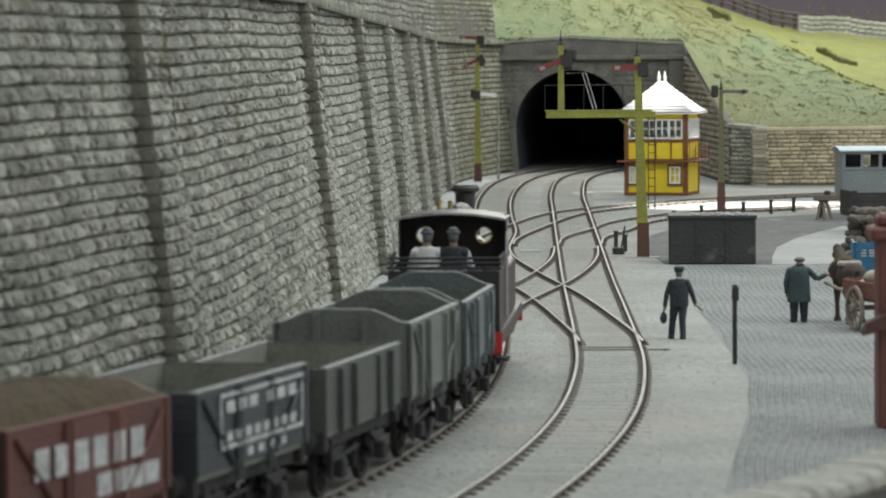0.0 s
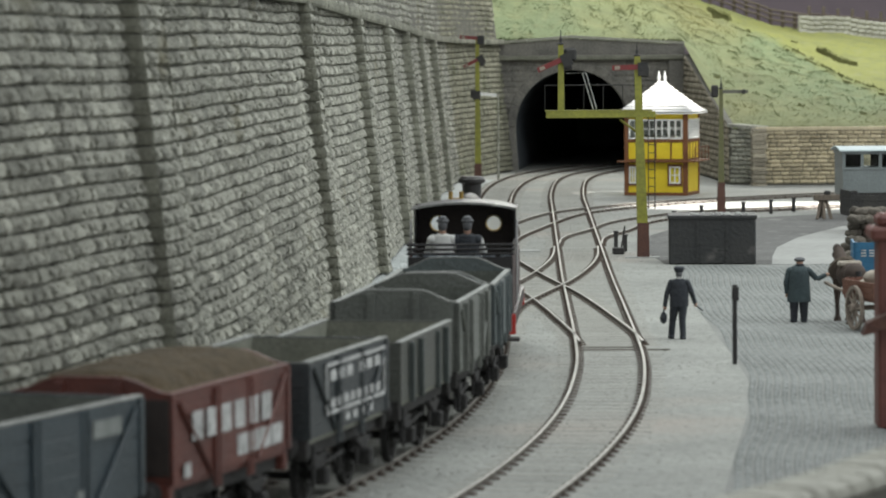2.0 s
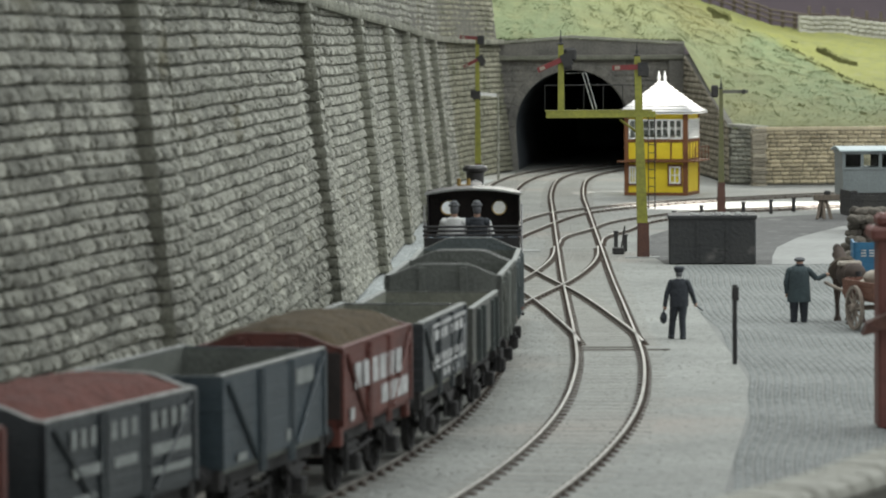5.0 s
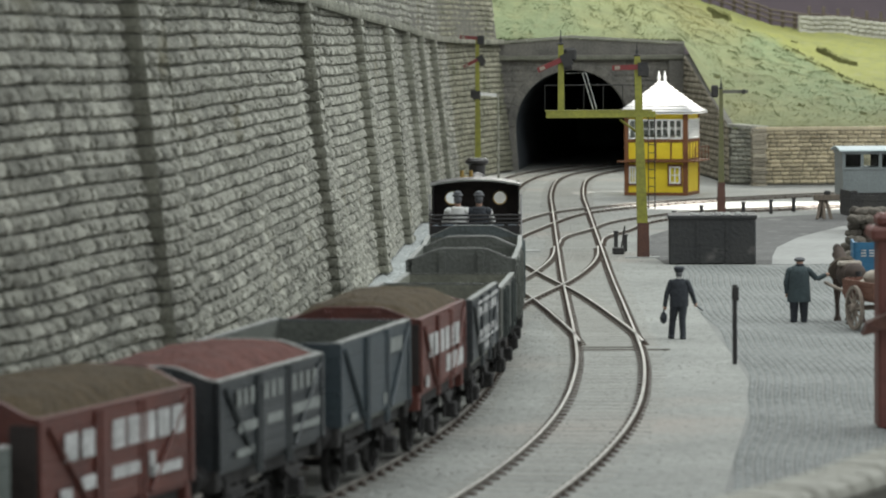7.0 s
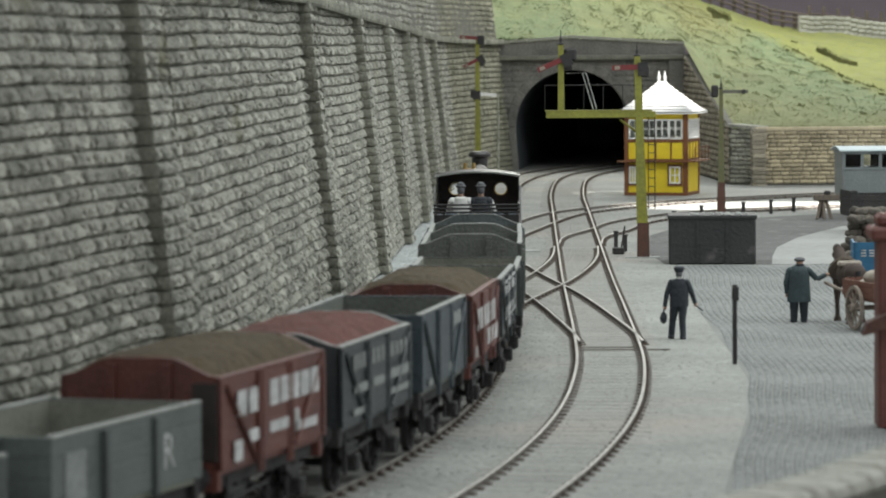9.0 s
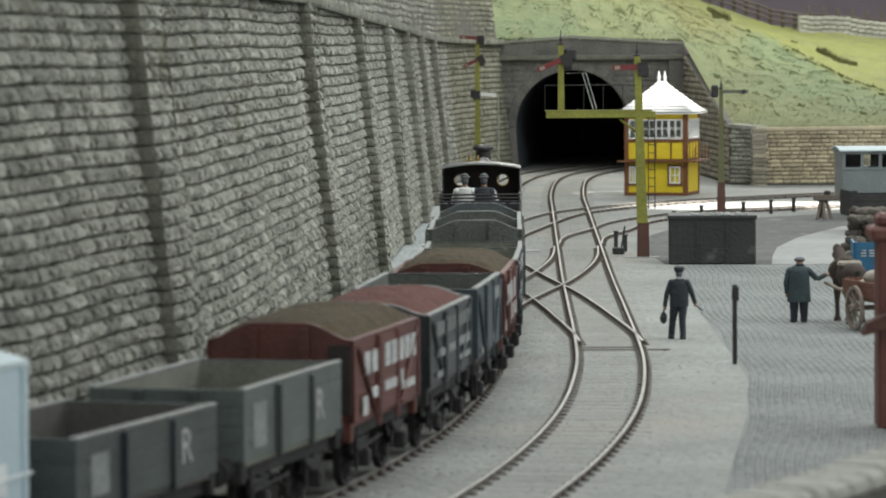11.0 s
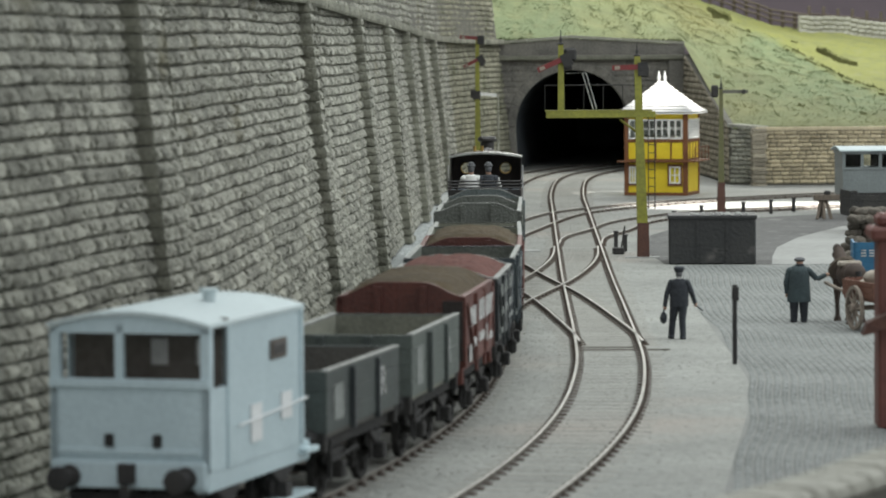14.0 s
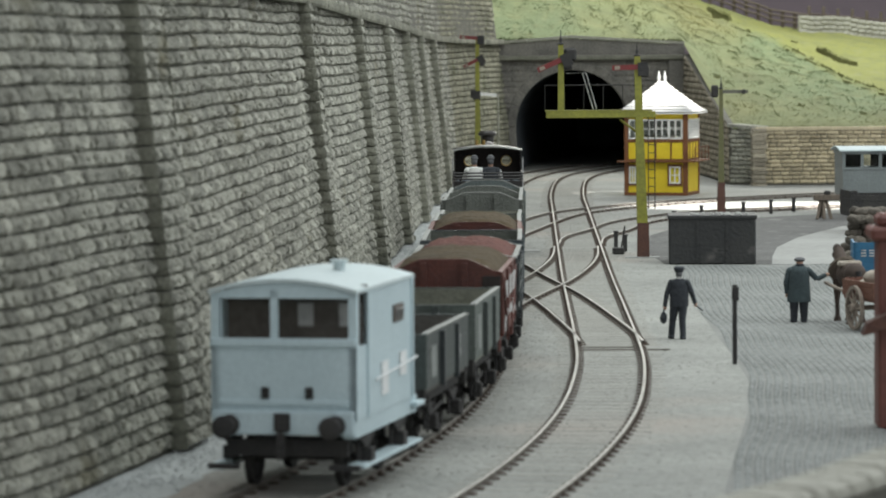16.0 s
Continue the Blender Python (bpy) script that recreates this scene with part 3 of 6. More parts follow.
def build_pebbles():
    """Loose ballast stones lying about the tracks."""
    rng = random.Random(17)
    v, f = [], []
    for line, spread in ((MAIN, 3.2), (SECOND, 3.0)):
        for i in range(4200):
            s = line.length * rng.random() ** 1.3 * 0.7
            off = rng.gauss(0, spread * 0.6)
            if abs(abs(off) - 0.75) < 0.12:
                continue
            x, y, _, _ = line.at(s, off)
            r = rng.uniform(0.012, 0.036)
            k = len(v)
            v += [(x - r, y - r, -0.112), (x + r, y - r * 0.8, -0.112), (x + r * 0.9, y + r, -0.112), (x - r, y + r * 0.7, -0.112), (x + rng.uniform(-r, r) * 0.4, y, -0.112 + r * 0.8)]
            f += [(k, k + 1, k + 4), (k + 1, k + 2, k + 4), (k + 2, k + 3, k + 4), (k + 3, k, k + 4)]
    sheet("ballast_stones", v, f, PEBBLE, "loose grey ballast stones strewn between the rails", "stuff")
    for y, x0, x1 in ((88.5, 3.0, 5.3), (89.2, 3.0, 4.8)):
        w = thing("point_rodding", 0, 0, 0, 0, "thin rusty point rod crossing under the rails", "point rod", "point rods")
        part("rod", rod(bmesh.new(), (x0, y, -0.09), (x1, y - 0.1, -0.09), 0.018, n=6), RUST, w)
        part("joint", box(x1 - 0.15, x1, y - 0.16, y - 0.04, -0.11, -0.07, 0.01), RUST, w)


PEBBLE = mat("ballast_stone", (0.40, 0.395, 0.36), (0.2, 0.197, 0.18), 0.95, 10, 1, 0.3, vary=0.25)
build_pebbles()


# ---- the train ----
# metres run at each half second
WAY = [0, 1.24, 2.57, 3.83, 5.03, 6.28, 7.57, 8.85, 10.15, 11.5, 12.9, 14.34, 15.81, 17.28, 18.70, 20.12, 21.55,
       23.07, 24.70, 26.34, 28.0, 29.68, 31.38, 33.07, 34.72, 36.36, 38.03, 39.72, 41.44, 43.19, 44.98, 46.84, 48.75]


def travelled(t):
    return float(np.interp(t, np.arange(33) * 0.5, WAY))


CAB, FIRST, PITCH = 25.736, 3.832, 5.9407
TIMES = [i * 0.5 for i in range(33)]
MOVERS = []  # (thing, distance of its middle behind the start mark, half its wheelbase)


def rolling(ob, centre, half):
    MOVERS.append((ob, centre, half))


def place_on_track(s, half):
    ax, ay, _, _ = MAIN.at(S0 + s - half)
    bx, by, _, _ = MAIN.at(S0 + s + half)
    return pose((ax + bx) / 2 * S, (ay + by) / 2 * S, 0, 0, 0, math.degrees(math.atan2(by - ay, bx - ax)) - 90)


WHEELS = []


def motions():
    for ob, s, half in MOVERS:
        walk(ob, [(t, place_on_track(s + travelled(t), half)) for t in TIMES])
    fine = [i * 0.1 for i in range(161)]
    for ob, m, r in WHEELS:
        walk(ob, [(t, m @ pose(0, 0, 0, -math.degrees(travelled(t) / r), 0, 0)) for t in fine])

# ---- rolling stock materials ----
# black iron and grimy underframe, darkened further for contact shadow under the train
IRON = mat("black_ironwork", (0.02, 0.02, 0.021), (0.036, 0.033, 0.03), 0.7, 14, 2, 0.3)
UNDER = mat("grimy_shaded_underframe", (0.018, 0.018, 0.018), (0.036, 0.034, 0.031), 0.85, 12, 1.5, 0.4)
LETTER = mat("fresh_white_lettering", (0.82, 0.84, 0.84), (0.7, 0.72, 0.72), 0.6, 9, 2, 0.1)
PATCH = mat("faded_pale_patch", (0.27, 0.29, 0.275), (0.16, 0.175, 0.165), 0.75, 9, 2.5, 0.2)
WHITE = mat("white_lettering", (0.62, 0.63, 0.62), (0.26, 0.26, 0.25), 0.7, 9, 2.5, 0.2)
EDGE = mat("pale_edge_strip", (0.36, 0.37, 0.35), (0.20, 0.205, 0.19), 0.7, 14, 3, 0.3)
WGREY1 = mat("slate_grey_wagon_paint", (0.125, 0.15, 0.15), (0.08, 0.096, 0.095), 0.45, 14, 1.3, 0.25)
WGREY2 = mat("warm_grey_wagon_paint", (0.16, 0.172, 0.152), (0.105, 0.112, 0.098), 0.5, 14, 1.3, 0.3)
WGREY3 = mat("brownish_grey_wagon_paint", (0.085, 0.09, 0.076), (0.058, 0.06, 0.052), 0.5, 14, 1.3, 0.3)
WBLACK = mat("black_wagon_paint", (0.022, 0.029, 0.032), (0.042, 0.05, 0.052), 0.45, 14, 1.3, 0.25)
WRED = mat("red_oxide_wagon_paint", (0.135, 0.038, 0.026), (0.075, 0.026, 0.02), 0.55, 14, 1.3, 0.25)
WBLUE = mat("blue_grey_wagon_paint", (0.045, 0.064, 0.074), (0.03, 0.042, 0.048), 0.45, 14, 1.3, 0.25)
WGREEN = mat("greenish_grey_wagon_paint", (0.112, 0.135, 0.121), (0.072, 0.086, 0.077), 0.6, 14, 1.3, 0.25)
WDARK = mat("dark_green_grey_wagon_paint", (0.068, 0.083, 0.078), (0.042, 0.051, 0.047), 0.6, 14, 1.3, 0.25)
# wagon insides: board colours lightened to carry top light and haze
BARE = mat("lightened_bare_boards", (0.235, 0.24, 0.195), (0.15, 0.155, 0.125), 0.8, 14, 1.3, 0.3)
BARE_DARK = mat("lightened_grimy_boards", (0.15, 0.162, 0.14), (0.095, 0.103, 0.09), 0.8, 14, 1.3, 0.3)
BARE_BROWN = mat("lightened_brown_boards", (0.125, 0.12, 0.108), (0.085, 0.082, 0.074), 0.8, 14, 1.3, 0.3)
DOME = mat("dull_steel_dome", (0.2, 0.19, 0.18), (0.12, 0.11, 0.105), 0.28, 20, 3, 0.1, metal=0.8)
VAN = mat("pale_blue_grey_van_paint", (0.53, 0.645, 0.68), (0.45, 0.56, 0.595), 0.55, 12, 0.8, 0.15)
VANROOF = mat("pale_roof_paint", (0.58, 0.67, 0.68), (0.50, 0.58, 0.59), 0.7, 10, 0.8, 0.2)
SACK_PALE = mat("pale_window_pane", (0.42, 0.42, 0.40), (0.25, 0.25, 0.24), 0.3, 6, 2, 0.1)
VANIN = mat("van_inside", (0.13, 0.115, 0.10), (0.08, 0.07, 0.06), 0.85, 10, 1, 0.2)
LOAD_BROWN = mat("brown_load", (0.085, 0.06, 0.03), (0.047, 0.034, 0.018), 0.98, 7, 1.5, 0.9)
LOAD_RED = mat("red_ore_load", (0.145, 0.054, 0.042), (0.085, 0.036, 0.03), 0.98, 7, 1.5, 0.9)
LOCO = mat("black_locomotive_paint", (0.016, 0.015, 0.015), (0.028, 0.025, 0.023), 0.38, 14, 1, 0.1)
LOCO_IN = mat("dark_brown_cab_inside", (0.035, 0.024, 0.02), (0.02, 0.015, 0.013), 0.7, 10, 1, 0.2)
MAROON = mat("dark_lined_maroon", (0.055, 0.022, 0.02), (0.035, 0.016, 0.015), 0.45, 12, 1, 0.15)
BEAM_RED = mat("buffer_beam_red", (0.55, 0.03, 0.02), (0.42, 0.025, 0.018), 0.5, 10, 2, 0.1)
BRASS = mat("brass", (0.55, 0.38, 0.13), (0.4, 0.26, 0.09), 0.3, 20, 3, 0.1, metal=1.0)
BRIGHT = mat("bright_steel", (0.62, 0.62, 0.62), (0.45, 0.45, 0.45), 0.3, 20, 3, 0.1, metal=0.9)


def glass_mat(name="window_glass", tint=(0.9, 0.95, 0.95)):
    m = bpy.data.materials.new(name)
    m.use_nodes = True
    b = m.node_tree.nodes["Principled BSDF"]
    b.inputs["Base Color"].default_value = (*tint, 1)
    b.inputs["Roughness"].default_value = 0.08
    b.inputs["Transmission Weight"].default_value = 1.0
    b.inputs["IOR"].default_value = 1.1
    return m


GLASS = glass_mat()


def bars(rows, x, side):
    """Flat letter-sized bars on a wagon side: rows of (y0, y1, z0, z1) seen from the right-hand side."""
    bm = bmesh.new()
    for y0, y1, z0, z1 in rows:
        add_box(bm, x - 0.004, x + 0.012, y0, y1, z0, z1)
    return bm


def letters(y0, y1, z0, z1, n, fill=0.72):
    """n upright letter bars between y0 and y1."""
    w = (y1 - y0) / n
    return [(y0 + i * w, y0 + i * w + w * fill, z0, z1) for i in range(n)]


def letter_sign(text, y, z, height, x, parent):
    """Painted characters on a wagon's right-hand side."""
    c = bpy.data.curves.new("lettering", "FONT")
    c.body, c.size, c.extrude = text, height / 0.72, 0.004
    tmp = bpy.data.objects.new("lettering", c)
    me = bpy.data.meshes.new_from_object(tmp)
    bpy.data.objects.remove(tmp)
    for v in me.vertices:
        v.co = Vector((x + v.co.z, y + v.co.x, z + v.co.y)) * S
    me.materials.clear()
    me.materials.append(WHITE)
    ob = new("lettering", me)
    ob.parent = parent
    return tagged(ob, "white painted letter")


def wheelset(parent, y, r=0.47, spokes=False):
    bm = bmesh.new()
    turn = Matrix.Rotation(math.pi / 2, 4, "Y")
    rod(bm, (-0.95, 0, 0), (0.95, 0, 0), 0.06)
    for sg in (-1, 1):
        t = Matrix.Translation((sg * 0.745, 0, 0)) @ turn
        lathe(bm, [(r - 0.09, -0.05), (r, -0.06), (r, 0.06), (r - 0.09, 0.05), (r - 0.1, 0.015), (0.12, 0.03), (0.1, 0.09), (0.09, 0.09)], 18, t)
        for k in range(8):
            a = k * math.tau / 8
            add_box(bm, -0.028, 0.028, -0.03, 0.03, 0.08, r - 0.07, Matrix.Translation((sg * 0.745 + sg * 0.03, 0, 0)) @ Matrix.Rotation(a, 4, "X"))
    ob = part("wheelset", bm, UNDER, parent, "grimy iron wheels on an axle, coloured darker for the shadow below", True, P(0, y, r))
    WHEELS.append((ob, P(0, y, r), r))
    return ob


def buffers(parent, y, sg, z=1.03, material=IRON, r=0.22):
    for x in (-0.87, 0.87):
        bm = bmesh.new()
        t = Matrix.Translation((x, y, z)) @ Matrix.Rotation(-math.pi / 2 * sg, 4, "X")
        lathe(bm, [(0.17, 0), (0.16, 0.05), (0.11, 0.08), (0.1, 0.26)], 12, t)
        head = bmesh.new()
        lathe(head, [(0.05, 0.24), (0.05, 0.40), (r - 0.02, 0.41), (r, 0.43), (r - 0.02, 0.46), (0.1, 0.475)], 14, t)
        b = part("buffer", bm, material, parent, "", True)
        part("buffer_head", head, IRON, b, "dark round buffer head", True)


def running_gear(w, hl, wb, body_mat):
    for sg in (-1, 1):
        part("solebar", box(sg * 0.96 - 0.06, sg * 0.96 + 0.06, -hl, hl, 0.83, 1.1, 0.015), UNDER, w)
        for y in (-wb / 2, wb / 2):
            bm = bmesh.new()
            x = sg * 1.0
            for a in (-1, 1):
                add_box(bm, x - 0.02, x + 0.02, min(a * 0.3, a * 0.12) + y, max(a * 0.3, a * 0.12) + y, 0.42, 0.84)
            add_box(bm, x - 0.02, x + 0.02, y - 0.3, y + 0.3, 0.36, 0.44)
            g = part("axle_guard", bm, IRON, w)
            part("axlebox", box(x - 0.1 + sg * 0.1, x + 0.1 + sg * 0.1, y - 0.13, y + 0.13, 0.34, 0.62, 0.03), UNDER, g)
            bs = bmesh.new()
            for i in range(4):
                add_box(bs, x + sg * 0.02 - 0.05, x + sg * 0.02 + 0.05, y - 0.45 + i * 0.09, y + 0.45 - i * 0.09, 0.76 - i * 0.045, 0.80 - i * 0.045)
            part("leaf_spring", bs, IRON, g)
        bm = bmesh.new()
        rod(bm, (sg * 1.05, 0.05, 0.7), (sg * 1.14, -wb / 2 - 0.62, 0.56 + 0.1), 0.028, n=6)
        add_box(bm, sg * 1.12 - 0.02, sg * 1.12 + 0.02, -wb / 2 - 0.68, -wb / 2 - 0.6, 0.35, 1.0)
        part("brake_lever", bm, UNDER, w, "", True)
        bm = bmesh.new()
        for a in (-1, 1):
            add_box(bm, sg * 0.745 - 0.06, sg * 0.745 + 0.06, a * (wb / 2 - 0.55) - 0.05, a * (wb / 2 - 0.55) + 0.05, 0.25, 0.68)
            rod(bm, (sg * 0.745, a * 0.02, 0.72), (sg * 0.745, a * (wb / 2 - 0.55), 0.42), 0.03, n=6)
        part("brake_shoe", bm, UNDER, w)
    for y in (-wb / 2, wb / 2):
        wheelset(w, y)
    for sg in (-1, 1):
        y = sg * hl
        part("headstock", box(-1.15, 1.15, min(y, y - sg * 0.16), max(y, y - sg * 0.16), 0.82, 1.14, 0.02), body_mat, w)
        buffers(w, y, sg)
        bm = bmesh.new()
        rod(bm, (0, y, 0.98), (0, y + sg * 0.14, 0.98), 0.035, n=6)
        for i in range(3):
            add_box(bm, -0.05 + 0.02 * (i % 2), 0.05 - 0.02 * (i % 2), y + sg * 0.14 - 0.03, y + sg * 0.14 + 0.03, 0.86 - i * 0.12, 0.98 - i * 0.12)
        part("coupling", bm, IRON, w, "hanging three-link coupling")


def planked(bm, x0, x1, y0, y1, z0, z1, n):
    """A boarded panel of n planks, with a groove at each joint."""
    along_y = x1 - x0 < y1 - y0
    a0, a1 = (x0, x1) if along_y else (y0, y1)
    g = min(0.012, (a1 - a0) * 0.2)
    h = (z1 - z0) / n
    left, right = [(a0, z0)], [(a1, z0)]
    for i in range(1, n):
        z = z0 + i * h
        left += [(a0, z - 0.014), (a0 + g, z - 0.007), (a0 + g, z + 0.007), (a0, z + 0.014)]
        right += [(a1, z - 0.014), (a1 - g, z - 0.007), (a1 - g, z + 0.007), (a1, z + 0.014)]
    left.append((a0, z1)), right.append((a1, z1))
    if along_y:
        return prism(bm, right + left[::-1], y0, y1)
    m = Matrix(((0, 1, 0, 0), (1, 0, 0, 0), (0, 0, 1, 0), (0, 0, 0, 1)))
    return prism(bm, right + left[::-1], x0, x1, m)


def boxes(name, rows, material, parent, label=""):
    """One part for each box of the rows."""
    for r in rows:
        part(name, box(*r), material, parent, label)


def wagon(k, top, paint, label, inside=None, dome=0.0, planks=6, load=None, load_drop=0.1, writing=(), straps=True, patches=(), iron=None, hw=1.18, hl=2.5, ribs=(), edge=None, end_dark=None, mark=""):
    w = thing("open_wagon", 0, 0, 0, 0, label, "wagon", "wagons of the goods train")
    iron = iron or paint
    fl = 1.14
    for sg in (-1, 1):
        x0, x1 = sorted((sg * hw, sg * (hw - 0.09)))
        side = part("side", planked(bmesh.new(), x0, x1, -hl, hl, fl, top, planks), paint, w)
        # door in the middle with its hinges
        d0, d1 = sorted((sg * hw, sg * (hw + 0.03)))
        door = part("door", planked(bmesh.new(), d0, d1, -0.72, 0.72, fl + 0.02, top - 0.06, planks), paint, side)
        if straps:
            a0, a1, a2 = min(sg * hw, sg * (hw + 0.05)), max(sg * hw, sg * (hw + 0.05)), sg * (hw + 0.03)
            boxes("iron_strap", [(a0, a1, y - 0.035, y + 0.035, fl - 0.2, top - 0.03) for y in (-0.62, 0.62, -0.78, 0.78)], iron, side)
            boxes("corner_plate", [(min(sg * hw, a2), max(sg * hw, a2), y - 0.06, y + 0.06, fl, top - 0.01) for y in (-hl + 0.06, hl - 0.06)], iron, side)
            for a in (-1, 1):
                bm = bmesh.new()
                rod(bm, (sg * (hw + 0.03), a * (hl - 0.25), top - 0.12), (sg * (hw + 0.03), a * 0.95, fl + 0.02), 0.035, n=6)
                part("diagonal_strap", bm, iron, side)
        if ribs:
            boxes("stanchion", [(min(sg * hw, sg * (hw + 0.09)), max(sg * hw, sg * (hw + 0.09)), y - 0.06, y + 0.06, fl - 0.05, top - 0.05) for y in ribs], iron, side)
        part("top_edge", box(min(sg * (hw + 0.012), sg * (hw - 0.1)), max(sg * (hw + 0.012), sg * (hw - 0.1)), -hl, hl, top - 0.012, top + 0.025, 0.008), edge or EDGE, side, "pale top edge")
        if sg > 0:
            for rows, m in ((writing, WHITE), (patches, PATCH)):
                if rows:
                    for r in rows:
                        part("lettering", bars([r], hw + 0.034 if straps else hw + 0.004, 1), m, side, "worn white painted lettering")
        part("inner_lining", box(min(sg * (hw - 0.1), sg * (hw - 0.094)), max(sg * (hw - 0.1), sg * (hw - 0.094)), -hl + 0.1, hl - 0.1, fl, top - 0.02), inside or paint, side, "bare boards inside, lightened in colour for top light and haze")
    for sg in (-1, 1):
        y0, y1 = sorted((sg * hl, sg * (hl - 0.09)))
        part("end_lining", box(-hw + 0.1, hw - 0.1, min(sg * (hl - 0.1), sg * (hl - 0.094)), max(sg * (hl - 0.1), sg * (hl - 0.094)), fl, top - 0.02), inside or paint, w, "bare boards inside, lightened in colour for top light and haze")
        bm = bmesh.new()
        if dome:
            n = 14
            out = [(-hw, fl), (hw, fl)]
            for i in range(n + 1):
                a = hw - 2 * hw * i / n
                u = abs(a) / hw
                out.append((a, top + dome * (1 - max(0.0, (u - 0.35) / 0.65) ** 2 * (3 - 2 * max(0.0, (u - 0.35) / 0.65)))))
            prism(bm, out, y0, y1)
        else:
            planked(bm, -hw + 0.09, hw - 0.09, y0, y1, fl, top, planks)
        end = part("end", bm, end_dark or paint, w)
        boxes("end_pillar", [(x - 0.07, x + 0.07, min(sg * hl, sg * (hl + 0.1)), max(sg * hl, sg * (hl + 0.1)), 0.85, top + dome * 0.85 - 0.02) for x in (-0.42, 0.42)], iron, end)
        if dome:
            bm = prism(bmesh.new(), out[2:] + [(a, b + 0.02) for a, b in out[:1:-1]], y0 - 0.006, y1 + 0.006)
            part("end_capping", bm, edge or EDGE, end, "capping strip")
    part("floor", box(-hw + 0.05, hw - 0.05, -hl + 0.05, hl - 0.05, fl - 0.08, fl + 0.03), inside or paint, w)
    if load:
        bm = bmesh.new()
        nx, ny = 12, 24
        crown = lambda x: dome * (1 - max(0.0, (abs(x) / hw - 0.35) / 0.65) ** 2)
        gr = [[bm.verts.new((x, y, top - load_drop + crown(x) + 0.1 * (1 - (x / hw) ** 2) * (1 - (y / hl) ** 4) + 0.05 * noise.noise((x * 4, y * 4, k)) + 0.05 * random.random()))
               for x in np.linspace(-hw + 0.1, hw - 0.1, nx)] for y in np.linspace(-hl + 0.1, hl - 0.1, ny)]
        for row in gr:
            row[0].co.z = row[-1].co.z = top - 0.06
        for v in gr[0] + gr[-1]:
            v.co.z = top - 0.05 + crown(v.co.x) * 0.9
        for j in range(ny - 1):
            for i in range(nx - 1):
                bm.faces.new((gr[j][i], gr[j][i + 1], gr[j + 1][i + 1], gr[j + 1][i]))
        part("load", bm, load, w, "heaped loose mineral load", True)
    # dark panel at the right-hand edge of the near end
    if paint is WRED:
        part("end_panel", box(0.78, 1.16, -hl - 0.03, -hl + 0.02, 1.26, top - 0.06, 0.01), LOCO_IN, w, "dark corner panel")
    running_gear(w, hl, 2.75, UNDER if paint is not WRED else WRED)
    if mark:
        letter_sign(mark, 1.1, 1.4, 0.5, hw + 0.008, side)
    rolling(w, CAB - FIRST - (k - 1) * PITCH - hl + {3: 0.1, 9: 0.28, 10: 0.15}.get(k, 0.0), 1.38)
    return w


